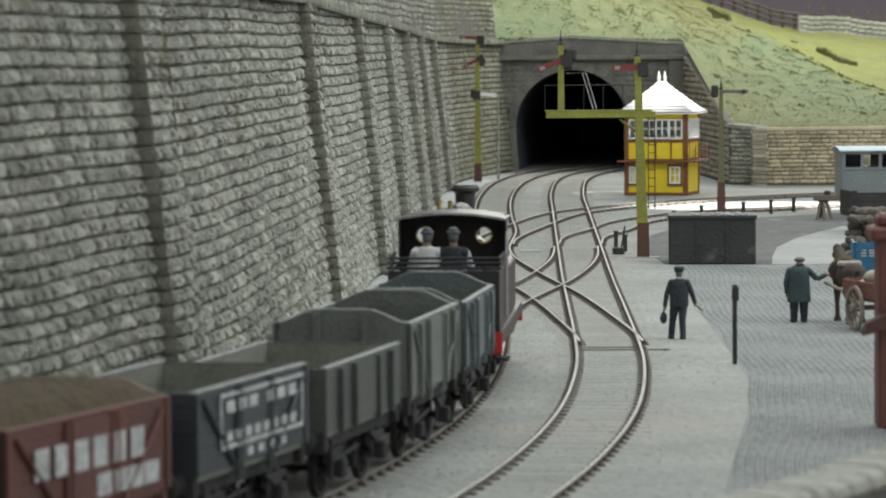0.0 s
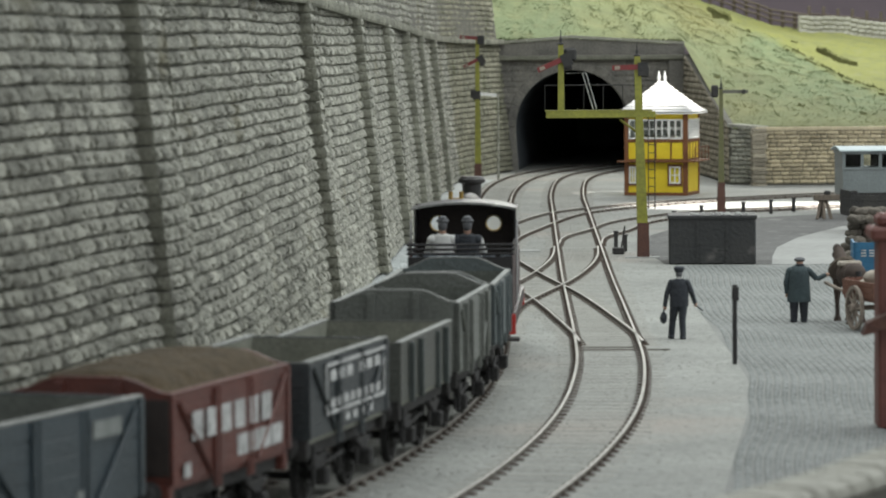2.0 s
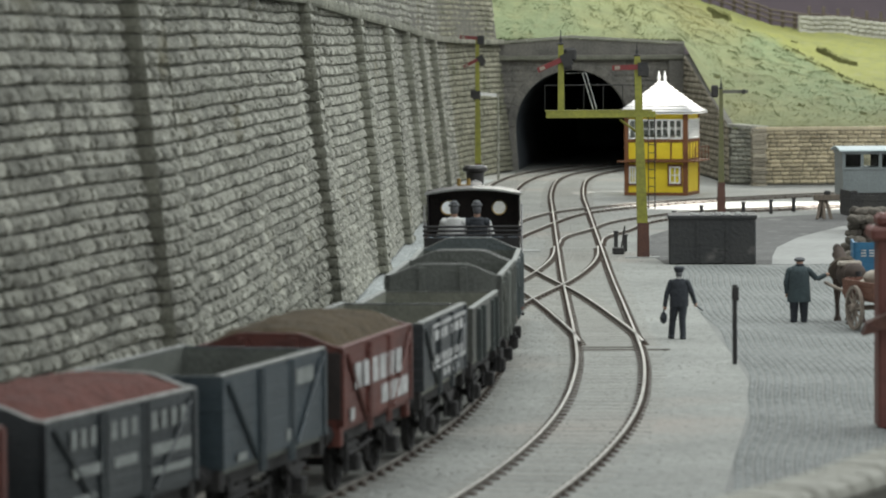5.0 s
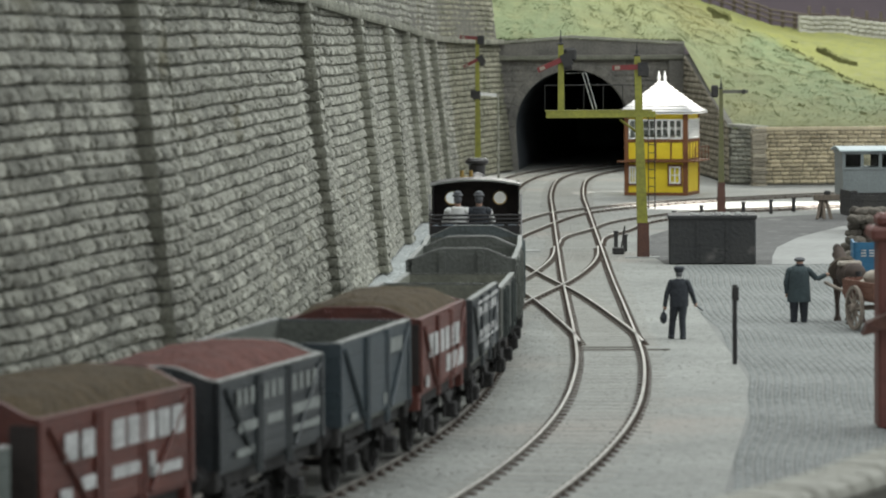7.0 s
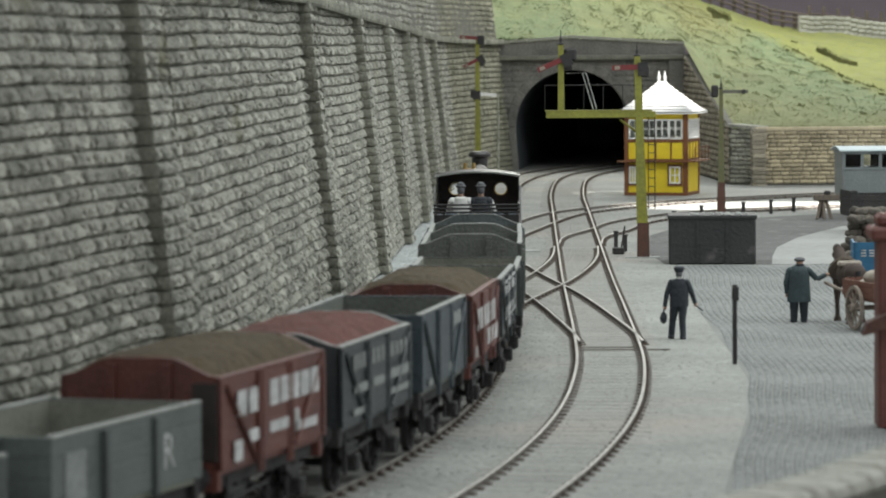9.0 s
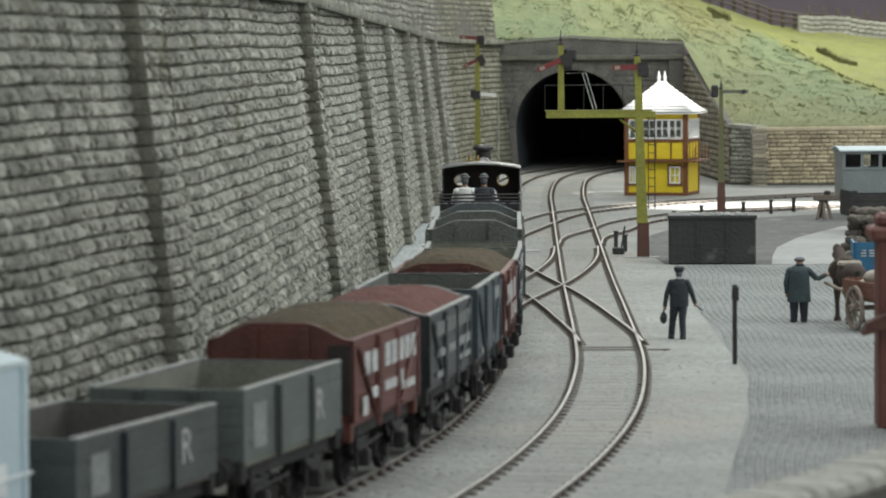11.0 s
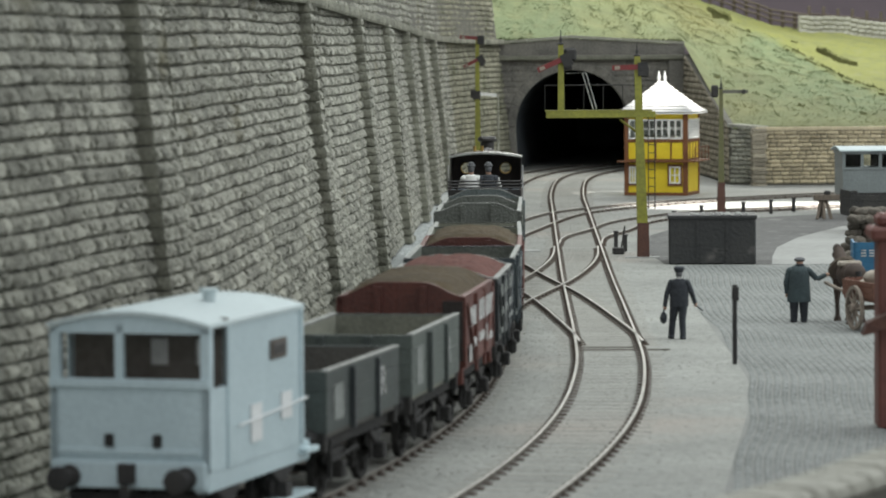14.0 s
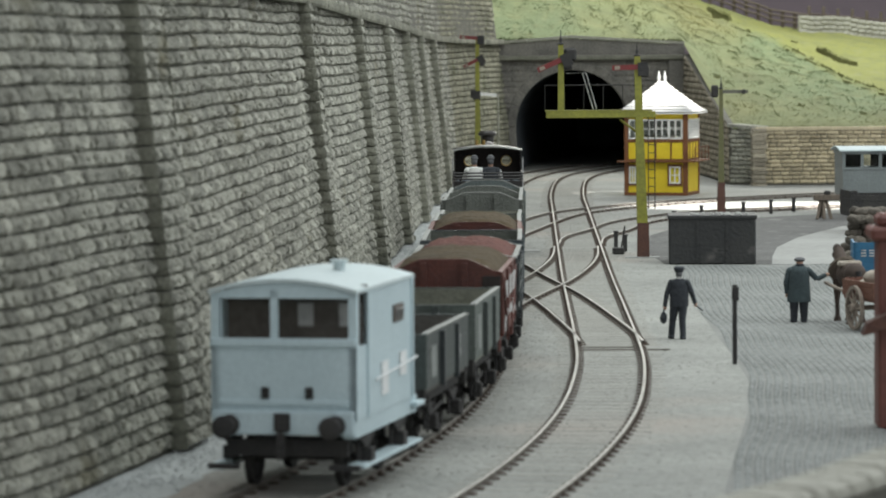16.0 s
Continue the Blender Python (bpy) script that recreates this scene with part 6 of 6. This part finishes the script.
    for x in (0.35, 1.75, 2.9):
        for a, b in (((x - 0.28, 0, 0), (x - 0.08, 0.3, 0.9)), ((x + 0.3, 0.1, 0), (x + 0.08, 0.35, 0.9)), ((x, 0, 0), (x, 0.3, 0.85)), ((x, 1.6, 0), (x, 0.4, 0.9))):
            part("trestle_leg", rod(bmesh.new(), a, b, 0.075, 0.065, 6), TIMBER, w)
    part("buffer_beam", box(-0.05, 3.4, 0.1, 0.45, 0.74, 0.98, 0.03), TIMBER, w, "heavy dark cross beam")
    for x in (0.5, 1.6):
        part("pad", box(x - 0.12, x + 0.12, 0.1, 0.36, 0.96, 1.14, 0.04), IRON, w)


build_yard()


def build_carriage():
    w = thing("parked_van", 18.5, 156, -0.1, 2, "grey parked carriage with glazed upper windows and pale roof", "carriage")
    part("body", box(-2.15, 4.5, -1.2, 1.2, 0.8, 1.96, 0.02), GREYVAN, w)
    part("waist_rail", box(-2.17, 4.5, -1.23, -1.2, 1.86, 1.96, 0.005), GREYVAN, w)
    for y0, y1 in ((-1.2, -1.12), (1.12, 1.2)):
        for x in (-2.1, -1.35, -0.6, 0.2, 1.0, 2.0, 3.0, 4.4):
            part("window_post", box(x - 0.06, x + 0.06, y0, y1, 1.96, 2.52), GREYVAN, w)
        for x in (-1.72, -0.98, -0.2, 0.6, 1.5, 2.5, 3.7):
            g = part("pane", box(x - 0.3, x + 0.3, y0 + 0.035, y0 + 0.045, 1.98, 2.5), GLASS, w)
            g.visible_shadow = False
    for x0, x1 in ((-2.0, -1.1), (-0.75, 0.5), (0.8, 4.3)):
        part("partition", box(x0, x1, 0.5, 0.56, 1.2, 2.5), VANIN, w, "dark inner partition")
    part("end_wall", box(-2.15, -2.07, -1.1, 1.1, 1.96, 2.55), GREYVAN, w)
    part("cant_rail", box(-2.2, 4.5, -1.22, 1.22, 2.5, 2.62, 0.01), GREYVAN, w)
    arc = [(1.3 - 2.6 * i / 10, 2.62 + 0.14 * (1 - ((1.3 - 2.6 * i / 10) / 1.3) ** 2)) for i in range(11)]
    part("roof", prism(bmesh.new(), arc + [(a, b + 0.05) for a, b in arc[::-1]], -2.3, 4.6, Matrix.Rotation(-math.pi / 2, 4, "Z")), VANROOF, w, "pale arched roof", True)
    part("underframe", box(-2.1, 4.5, -1.0, 1.0, 0.55, 0.8), UNDER, w)
    for x in (-1.2, 3.2):
        for y in (-0.75, 0.75):
            bm = bmesh.new()
            lathe(bm, [(0.38, -0.05), (0.47, -0.05), (0.47, 0.05), (0.38, 0.04), (0.1, 0.05)], 16, Matrix.Translation((x, y, 0.47)) @ Matrix.Rotation(math.pi / 2, 4, "X"))
            part("wheel", bm, UNDER, w, "", True)


build_carriage()


def cart_wheel(parent, x, y, r):
    bm = bmesh.new()
    t = Matrix.Translation((x, y, r)) @ Matrix.Rotation(math.pi / 2, 4, "Y")
    n = 20
    rings = [[bm.verts.new(t @ Vector((q * math.cos(i * math.tau / n), q * math.sin(i * math.tau / n), h))) for i in range(n)] for q, h in ((r, -0.04), (r, 0.04), (r - 0.09, 0.04), (r - 0.09, -0.04))]
    for a in range(4):
        for i in range(n):
            bm.faces.new((rings[a][i], rings[a][(i + 1) % n], rings[(a + 1) % 4][(i + 1) % n], rings[(a + 1) % 4][i]))
    wheel = part("wheel", bm, SPOKE, parent, "spoked wooden cart wheel")
    bm = bmesh.new()
    for k in range(10):
        a = k * math.tau / 10
        rod(bm, (x, y, r), (x, y + (r - 0.06) * math.cos(a), r + (r - 0.06) * math.sin(a)), 0.035, 0.025, n=5)
    lathe(bm, [(0.1, -0.12), (0.12, 0), (0.09, 0.14)], 10, t)
    part("spokes", bm, SPOKE, wheel)


def build_cart():
    w = thing("horse_cart", 10.95, 94.2, -0.09, 15, "brown two-wheeled horse cart loaded with pale sacks", "cart")
    part("bed", box(-0.62, 0.62, -1.1, 1.0, 0.74, 0.82, 0.01), CARTBROWN, w)
    for x in (-0.66, 0.6):
        part("side_board", planked(bmesh.new(), x, x + 0.06, -1.1, 1.0, 0.82, 1.22, 3), CARTBROWN, w)
    part("tail_board", planked(bmesh.new(), -0.6, 0.6, -1.12, -1.06, 0.82, 1.2, 3), CARTBROWN, w)
    part("front_board", planked(bmesh.new(), -0.6, 0.6, 0.94, 1.0, 0.82, 1.25, 3), CARTBROWN, w)
    for x in (-0.76, 0.76):
        cart_wheel(w, x, -0.1, 0.56)
    part("axle", box(-0.74, 0.74, -0.15, -0.05, 0.5, 0.62), TIMBER, w)
    bm = bmesh.new()
    for x in (-0.4, 0.4):
        rod(bm, (x, 0.95, 0.8), (x, 2.9, 1.0), 0.045, n=6)
    part("shafts", bm, SPOKE, w, "pale wooden shafts")
    base = Matrix.Translation((10.95, 94.2, -0.09)) @ Matrix.Rotation(radians(15), 4, "Z")
    for x, y, z, s in ((-0.2, 0.4, 1.05, 0.38), (0.25, 0.1, 1.08, 0.36), (0.0, -0.3, 1.05, 0.36), (-0.15, 0.0, 1.3, 0.34), (0.2, -0.7, 1.0, 0.34)):
        c = base @ Vector((x, y, z))
        sk = thing("sack", c.x, c.y, c.z, random.uniform(-40, 40), "pale stuffed sack lying on the cart", "sack", "sacks on the cart")
        part("bag", blob(bmesh.new(), (0, 0, 0), (s, s * 0.7, 0.2), 12, 8), SACK, sk, "", True)
        part("tied_neck", blob(bmesh.new(), (s * 0.95, 0, 0.03), (0.1, 0.12, 0.08), 8, 5), SACK, sk, "", True)
    # the horse in the shafts
    h = thing("model_horse", 10.42, 96.7, -0.1, 10, "dark bay model cart horse standing in harness", "horse")
    part("body", blob(blob(blob(bmesh.new(), (0, 0, 1.2), (0.3, 0.72, 0.33), 14, 10), (0, -0.5, 1.22), (0.3, 0.36, 0.34), 12, 8), (0, 0.5, 1.2), (0.26, 0.34, 0.34), 12, 8), HORSE, h, "", True)
    bm = rod(bmesh.new(), (0, 0.6, 1.35), (0, 1.05, 1.8), 0.22, 0.14, 10)
    part("neck", bm, HORSE, h, "", True)
    part("head", blob(blob(bmesh.new(), (0, 1.16, 1.82), (0.11, 0.18, 0.14), 10, 7), (0, 1.32, 1.66), (0.08, 0.2, 0.1), 10, 7), HORSE, h, "", True)
    for x, y in ((-0.17, -0.62), (0.17, -0.58), (-0.16, 0.55), (0.16, 0.62)):
        bm = rod(bmesh.new(), (x, y, 1.1), (x, y + 0.05, 0.55), 0.14, 0.07, 8)
        rod(bm, (x, y + 0.05, 0.56), (x, y, 0.1), 0.065, 0.06, 8)
        rod(bm, (x, y + 0.02, 0.0), (x, y, 0.14), 0.11, 0.075, 8)
        part("leg", bm, HORSE, h, "", True)
    part("tail", rod(bmesh.new(), (0, -0.84, 1.35), (0, -0.95, 0.7), 0.08, 0.04, 8), IRON, h, "", True)
    part("collar", lathe(bmesh.new(), [(0.36, -0.05), (0.4, 0.0), (0.36, 0.05)], 14, Matrix.Translation((0, 0.62, 1.33)) @ Matrix.Rotation(radians(-60), 4, "X")), TIMBER, h, "leather collar", True)
    part("saddle_pad", box(-0.31, 0.31, -0.1, 0.15, 1.42, 1.58, 0.05), SACK, h)
    # blue cart further back
    w = thing("blue_cart", 12.62, 111.0, -0.1, -4, "bright blue tip cart standing beside a dark load", "cart")
    part("body", planked(bmesh.new(), -0.55, 0.75, -0.7, -0.62, 0.42, 1.3, 3), BLUE, w)
    for x in (-0.58, 0.72):
        part("side", planked(bmesh.new(), x, x + 0.07, -0.7, 1.4, 0.42, 1.3, 3), BLUE, w)
    part("floor", box(-0.55, 0.75, -0.66, 1.4, 0.4, 0.48), BLUE, w)
    part("frame", box(-0.5, 0.7, -0.75, 1.3, 0.24, 0.38), IRON, w)
    bm = bmesh.new()
    for i, n in enumerate((3, 4, 3)):
        for k in range(n):
            add_box(bm, -0.35 + k * 0.24, -0.2 + k * 0.24, -0.72, -0.705, 1.05 - 0.08 * i, 1.09 - 0.08 * i)
    part("lettering", bm, WHITE, w, "small pale lettering bars")
    for x in (-0.62, 0.8):
        cart_wheel(w, x, 0.4, 0.42)
    pile = thing("sack_pile", 13.35, 116.6, -0.1, 0, "dark brown heap of stacked sacks behind the blue cart", "sack pile")
    rng = random.Random(31)
    for lay in range(9):
        for i in range(10):
            bm = blob(bmesh.new(), (0, 0, 0), (0.27, 0.2, 0.15), 10, 7)
            for v in bm.verts:
                v.co *= 1 + 0.3 * noise.noise(v.co * 7 + Vector((i, lay, 0)))
            part("sack", bm, GRIMY, pile, "", True, P(-0.85 + 0.19 * i + rng.uniform(-0.08, 0.08) + 0.03 * lay, rng.uniform(-0.35, 0.35), 0.15 + lay * 0.22, rng.uniform(-25, 25), rng.uniform(-25, 25), rng.uniform(0, 180)))
    pw = thing("parked_wagon", 17.0, 141.0, -0.1, 4, "dark grimy open wagon parked in the yard", "wagon")
    for y in (-1.1, 1.02):
        part("side", planked(bmesh.new(), -2.0, 3.0, y, y + 0.08, 0.75, 1.45, 3), UNDER, pw)
    for x in (-2.0, 2.92):
        part("end", planked(bmesh.new(), x, x + 0.08, -1.02, 1.02, 0.75, 1.6, 3), UNDER, pw)
    part("floor", box(-2.0, 3.0, -1.0, 1.0, 0.66, 0.76), UNDER, pw)
    for x in (-1.2, 2.1):
        for y in (-0.75, 0.75):
            bm = lathe(bmesh.new(), [(0.36, -0.05), (0.45, -0.05), (0.45, 0.05), (0.36, 0.04), (0.1, 0.05)], 16, Matrix.Translation((x, y, 0.45)) @ Matrix.Rotation(math.pi / 2, 4, "X"))
            part("wheel", bm, UNDER, pw, "", True)


build_cart()


def build_near_corner():
    # red post with a moulded cap and a sloping dark board, close to the camera
    w = thing("yard_crane_post", 8.55, 70.5, -0.1, 0, "red-oxide square post with moulded cap and dark sloping board", "post")
    part("shaft", box(-0.44, 0.5, -0.3, 0.5, 0, 3.55, 0.04), REDPOST, w)
    part("cap", box(-0.6, 0.7, -0.45, 0.65, 3.52, 3.78, 0.06), REDPOST, w, "moulded cap")
    part("cap_top", box(-0.46, 0.55, -0.3, 0.5, 3.76, 4.02, 0.08), REDPOST, w)
    bm = prism(bmesh.new(), [(-0.78, 1.78), (-0.7, 2.02), (0.9, 2.75), (0.9, 2.3)], -0.75, -0.3)
    part("sloping_board", bm, POST_FOOT, w, "dark brown sloping board")
    # foreground parapet
    line = Line([(1.2, 35.6), (2.4, 38.0), (3.75, 40.6), (5.2, 43.4), (7.5, 47.5)])
    par = thing("wall_parapet", 0, 0, 0, 0, "low stone parapet wall with rounded pale coping in the foreground", "", "", "structure")
    rng = random.Random(5)
    v, f = [], []
    for s in np.arange(0, line.length, 0.5):
        x, y, dx, dy = line.at(s)
        for off, z in ((-0.2, -0.2), (-0.2, 2.33), (0.6, 2.33), (0.6, -0.2)):
            v.append((x + off * dy, y - off * dx, z))
    n = len(v) // 4
    for i in range(n - 1):
        for j in range(4):
            a, b = i * 4 + j, i * 4 + (j + 1) % 4
            f.append((a, b, b + 4, a + 4))
    f += [(0, 1, 2, 3), tuple(len(v) - 4 + j for j in (3, 2, 1, 0))]
    sheet("core", v, f, STONE_DARK, "", "structure", par)
    s = 0.0
    while s < line.length - 0.6:
        w = 0.35 + 0.3 * rng.random()
        x, y, dx, dy = line.at(s + w / 2)
        m = Matrix(((dy, dx, 0, x), (-dx, dy, 0, y), (0, 0, 1, 0), (0, 0, 0, 1)))
        bm = bmesh.new()
        e = 0.14 * max(0.0, s / line.length - 0.45) / 0.55
        prism(bm, [(-0.2, 2.27), (0.68, 2.27), (0.7, 2.38 + e), (0.56, 2.47 + e + 0.03 * rng.random()), (-0.05, 2.48 + e), (-0.2, 2.38 + e)], -w / 2 + 0.01, w / 2 - 0.01, m)
        bmesh.ops.bevel(bm, geom=bm.edges[:], offset=0.04, segments=2, affect="EDGES")
        part("coping_stone", bm, WALL_PALE, par, "", True)
        s += w
    sv, sf = [], []
    z = 0.4
    while z < 2.0:
        s = rng.random() * 0.2
        while s < line.length - 0.7:
            w = 0.3 + 0.25 * rng.random()

            def place(u, q, d):
                x, y, dx, dy = line.at(u)
                return (x + (0.61 + d) * dy, y - (0.61 + d) * dx, q)

            stone_patch(sv, sf, place, s + 0.01, s + w - 0.01, z + 0.01, z + 0.27, 0.06, rng)
            s += w
        z += 0.28
    sheet("stonework", sv, sf, STONE, "", "stuff", par, True)


build_near_corner()


# ---- top of the hill: fence, field wall, tufts ----
def build_hilltop():
    fen = thing("field_fence", 0, 0, 0, 0, "dark post-and-rail fence along the top of the bank", "fence")
    xs = np.linspace(15.5, 23.2, 11)
    tops = []
    for x in xs:
        z = hill_z(x, 240.5)
        h = 1.05
        part("post", box(x - 0.11, x + 0.11, 240.4, 240.6, z - 0.2, z + h, 0.02), TIMBER, fen)
        tops.append((x, z))
    for (x0, za), (x1, zb) in zip(tops, tops[1:]):
        for h in (0.35, 0.68, 0.98):
            part("rail", rod(bmesh.new(), (x0, 240.35, za + h), (x1, 240.35, zb + h), 0.06, n=5), TIMBER, fen)
    far = thing("field_fence", 0, 0, 0, 0, "dark wooden fence posts behind the pale field wall", "fence")
    for x in np.linspace(23.6, 31, 9):
        z = hill_z(x, 241)
        part("post", box(x - 0.1, x + 0.1, 243.0, 243.2, z - 0.5, z + 1.45, 0.02), TIMBER, far)
    part("rail", rod(bmesh.new(), (23.6, 243.1, hill_z(23.6, 241) + 0.95), (31, 243.1, hill_z(31, 241) + 0.95), 0.06, n=5), TIMBER, far)
    wl = thing("wall_field", 0, 0, 0, 0, "pale dry-stone field wall on the hilltop", "", "", "structure")
    rng = random.Random(9)
    v, f = [], []
    for x in np.arange(22.6, 34, 0.45):
        z = hill_z(x, 239)
        for k in range(4):
            stone_patch(v, f, lambda a, b, d: (a, 238.9 - d, b), x + 0.01 + 0.1 * (k % 2), x + 0.44 + 0.1 * (k % 2), z - 0.15 + k * 0.29, z + 0.12 + k * 0.29, 0.06, rng)
    sheet("stonework", v, f, WALL_PALE, "", "stuff", wl, True)
    bm = bmesh.new()
    seg = np.arange(22.55, 34.2, 1.0)
    for a, b in zip(seg, seg[1:]):
        za, zb = hill_z(a, 239), hill_z(b, 239)
        prism(bm, [(a, za - 0.3), (b, zb - 0.3), (b, zb + 1.03), (a, za + 1.03)], 238.92, 239.5)
    part("core", bm, WALL_PALE, wl)
    # tufts and scrub on the turf: short blades in clumps
    rng = random.Random(21)
    gv, gf = [], []

    def clump(x, y, r, h, n, v, f):
        for i in range(n):
            a, q = rng.random() * math.tau, r * math.sqrt(rng.random())
            px, py = x + q * math.cos(a), y + q * math.sin(a) * 2
            z = hill_z(px, py)
            hh, w = h * (0.5 + rng.random()), 0.03 + 0.04 * rng.random()
            lx, ly = (rng.random() - 0.5) * hh, (rng.random() - 0.7) * hh
            k = len(v)
            v += [(px - w, py, z - 0.03), (px + w, py, z - 0.03), (px + lx, py + ly, z + hh)]
            f.append((k, k + 1, k + 2))

    for i in range(7000):
        x, y = rng.uniform(0, 30), rng.uniform(189, 240)
        if (y < 211.5 and x < 14.6) or (y > crease_y(x) and x > 14.5):
            continue
        clump(x, y, 0.3, 0.035, 5, gv, gf)
    for x in np.arange(14.6, 32, 0.12):
        clump(x, 187.9, 0.16, 0.1, 10, gv, gf)
    for x in np.arange(2.2, 13.4, 0.14):
        clump(x, 210.3, 0.2, 0.16, 8, gv, gf)
    g = sheet("turf_tufts", gv, gf, GRASS, "short tufts of pale and darker green grass", "stuff")
    sv, sf = [], []
    for x0, y0, x1, y1, r, h in ((16.6, 235.2, 16.95, 233.6, 0.18, 0.3), (16.95, 233.6, 17.5, 232.2, 0.28, 0.45), (22.4, 223.6, 22.75, 222.8, 0.3, 0.4), (22.75, 222.8, 23.55, 216, 0.22, 0.32)):
        for u in np.linspace(0, 1, 12):
            clump(x0 + (x1 - x0) * u, y0 + (y1 - y0) * u, r, h * 0.7, 14, sv, sf)
    for x in np.linspace(20.2, 23.9, 110):
        clump(x, crease_y(x) - 0.3, 0.09, 0.07 + 0.08 * rng.random(), 6, sv, sf)
    for x, y in ((21.1, 226.8), (18.5, 228.3), (14.8, 203), (18.6, 196), (21.5, 193), (24, 191.5)):
        clump(x, y, 0.2, 0.12, 14, sv, sf)
    sheet("scrub", sv, sf, SCRUB, "brown scrub along a crease of the bank", "stuff")


build_hilltop()


motions()
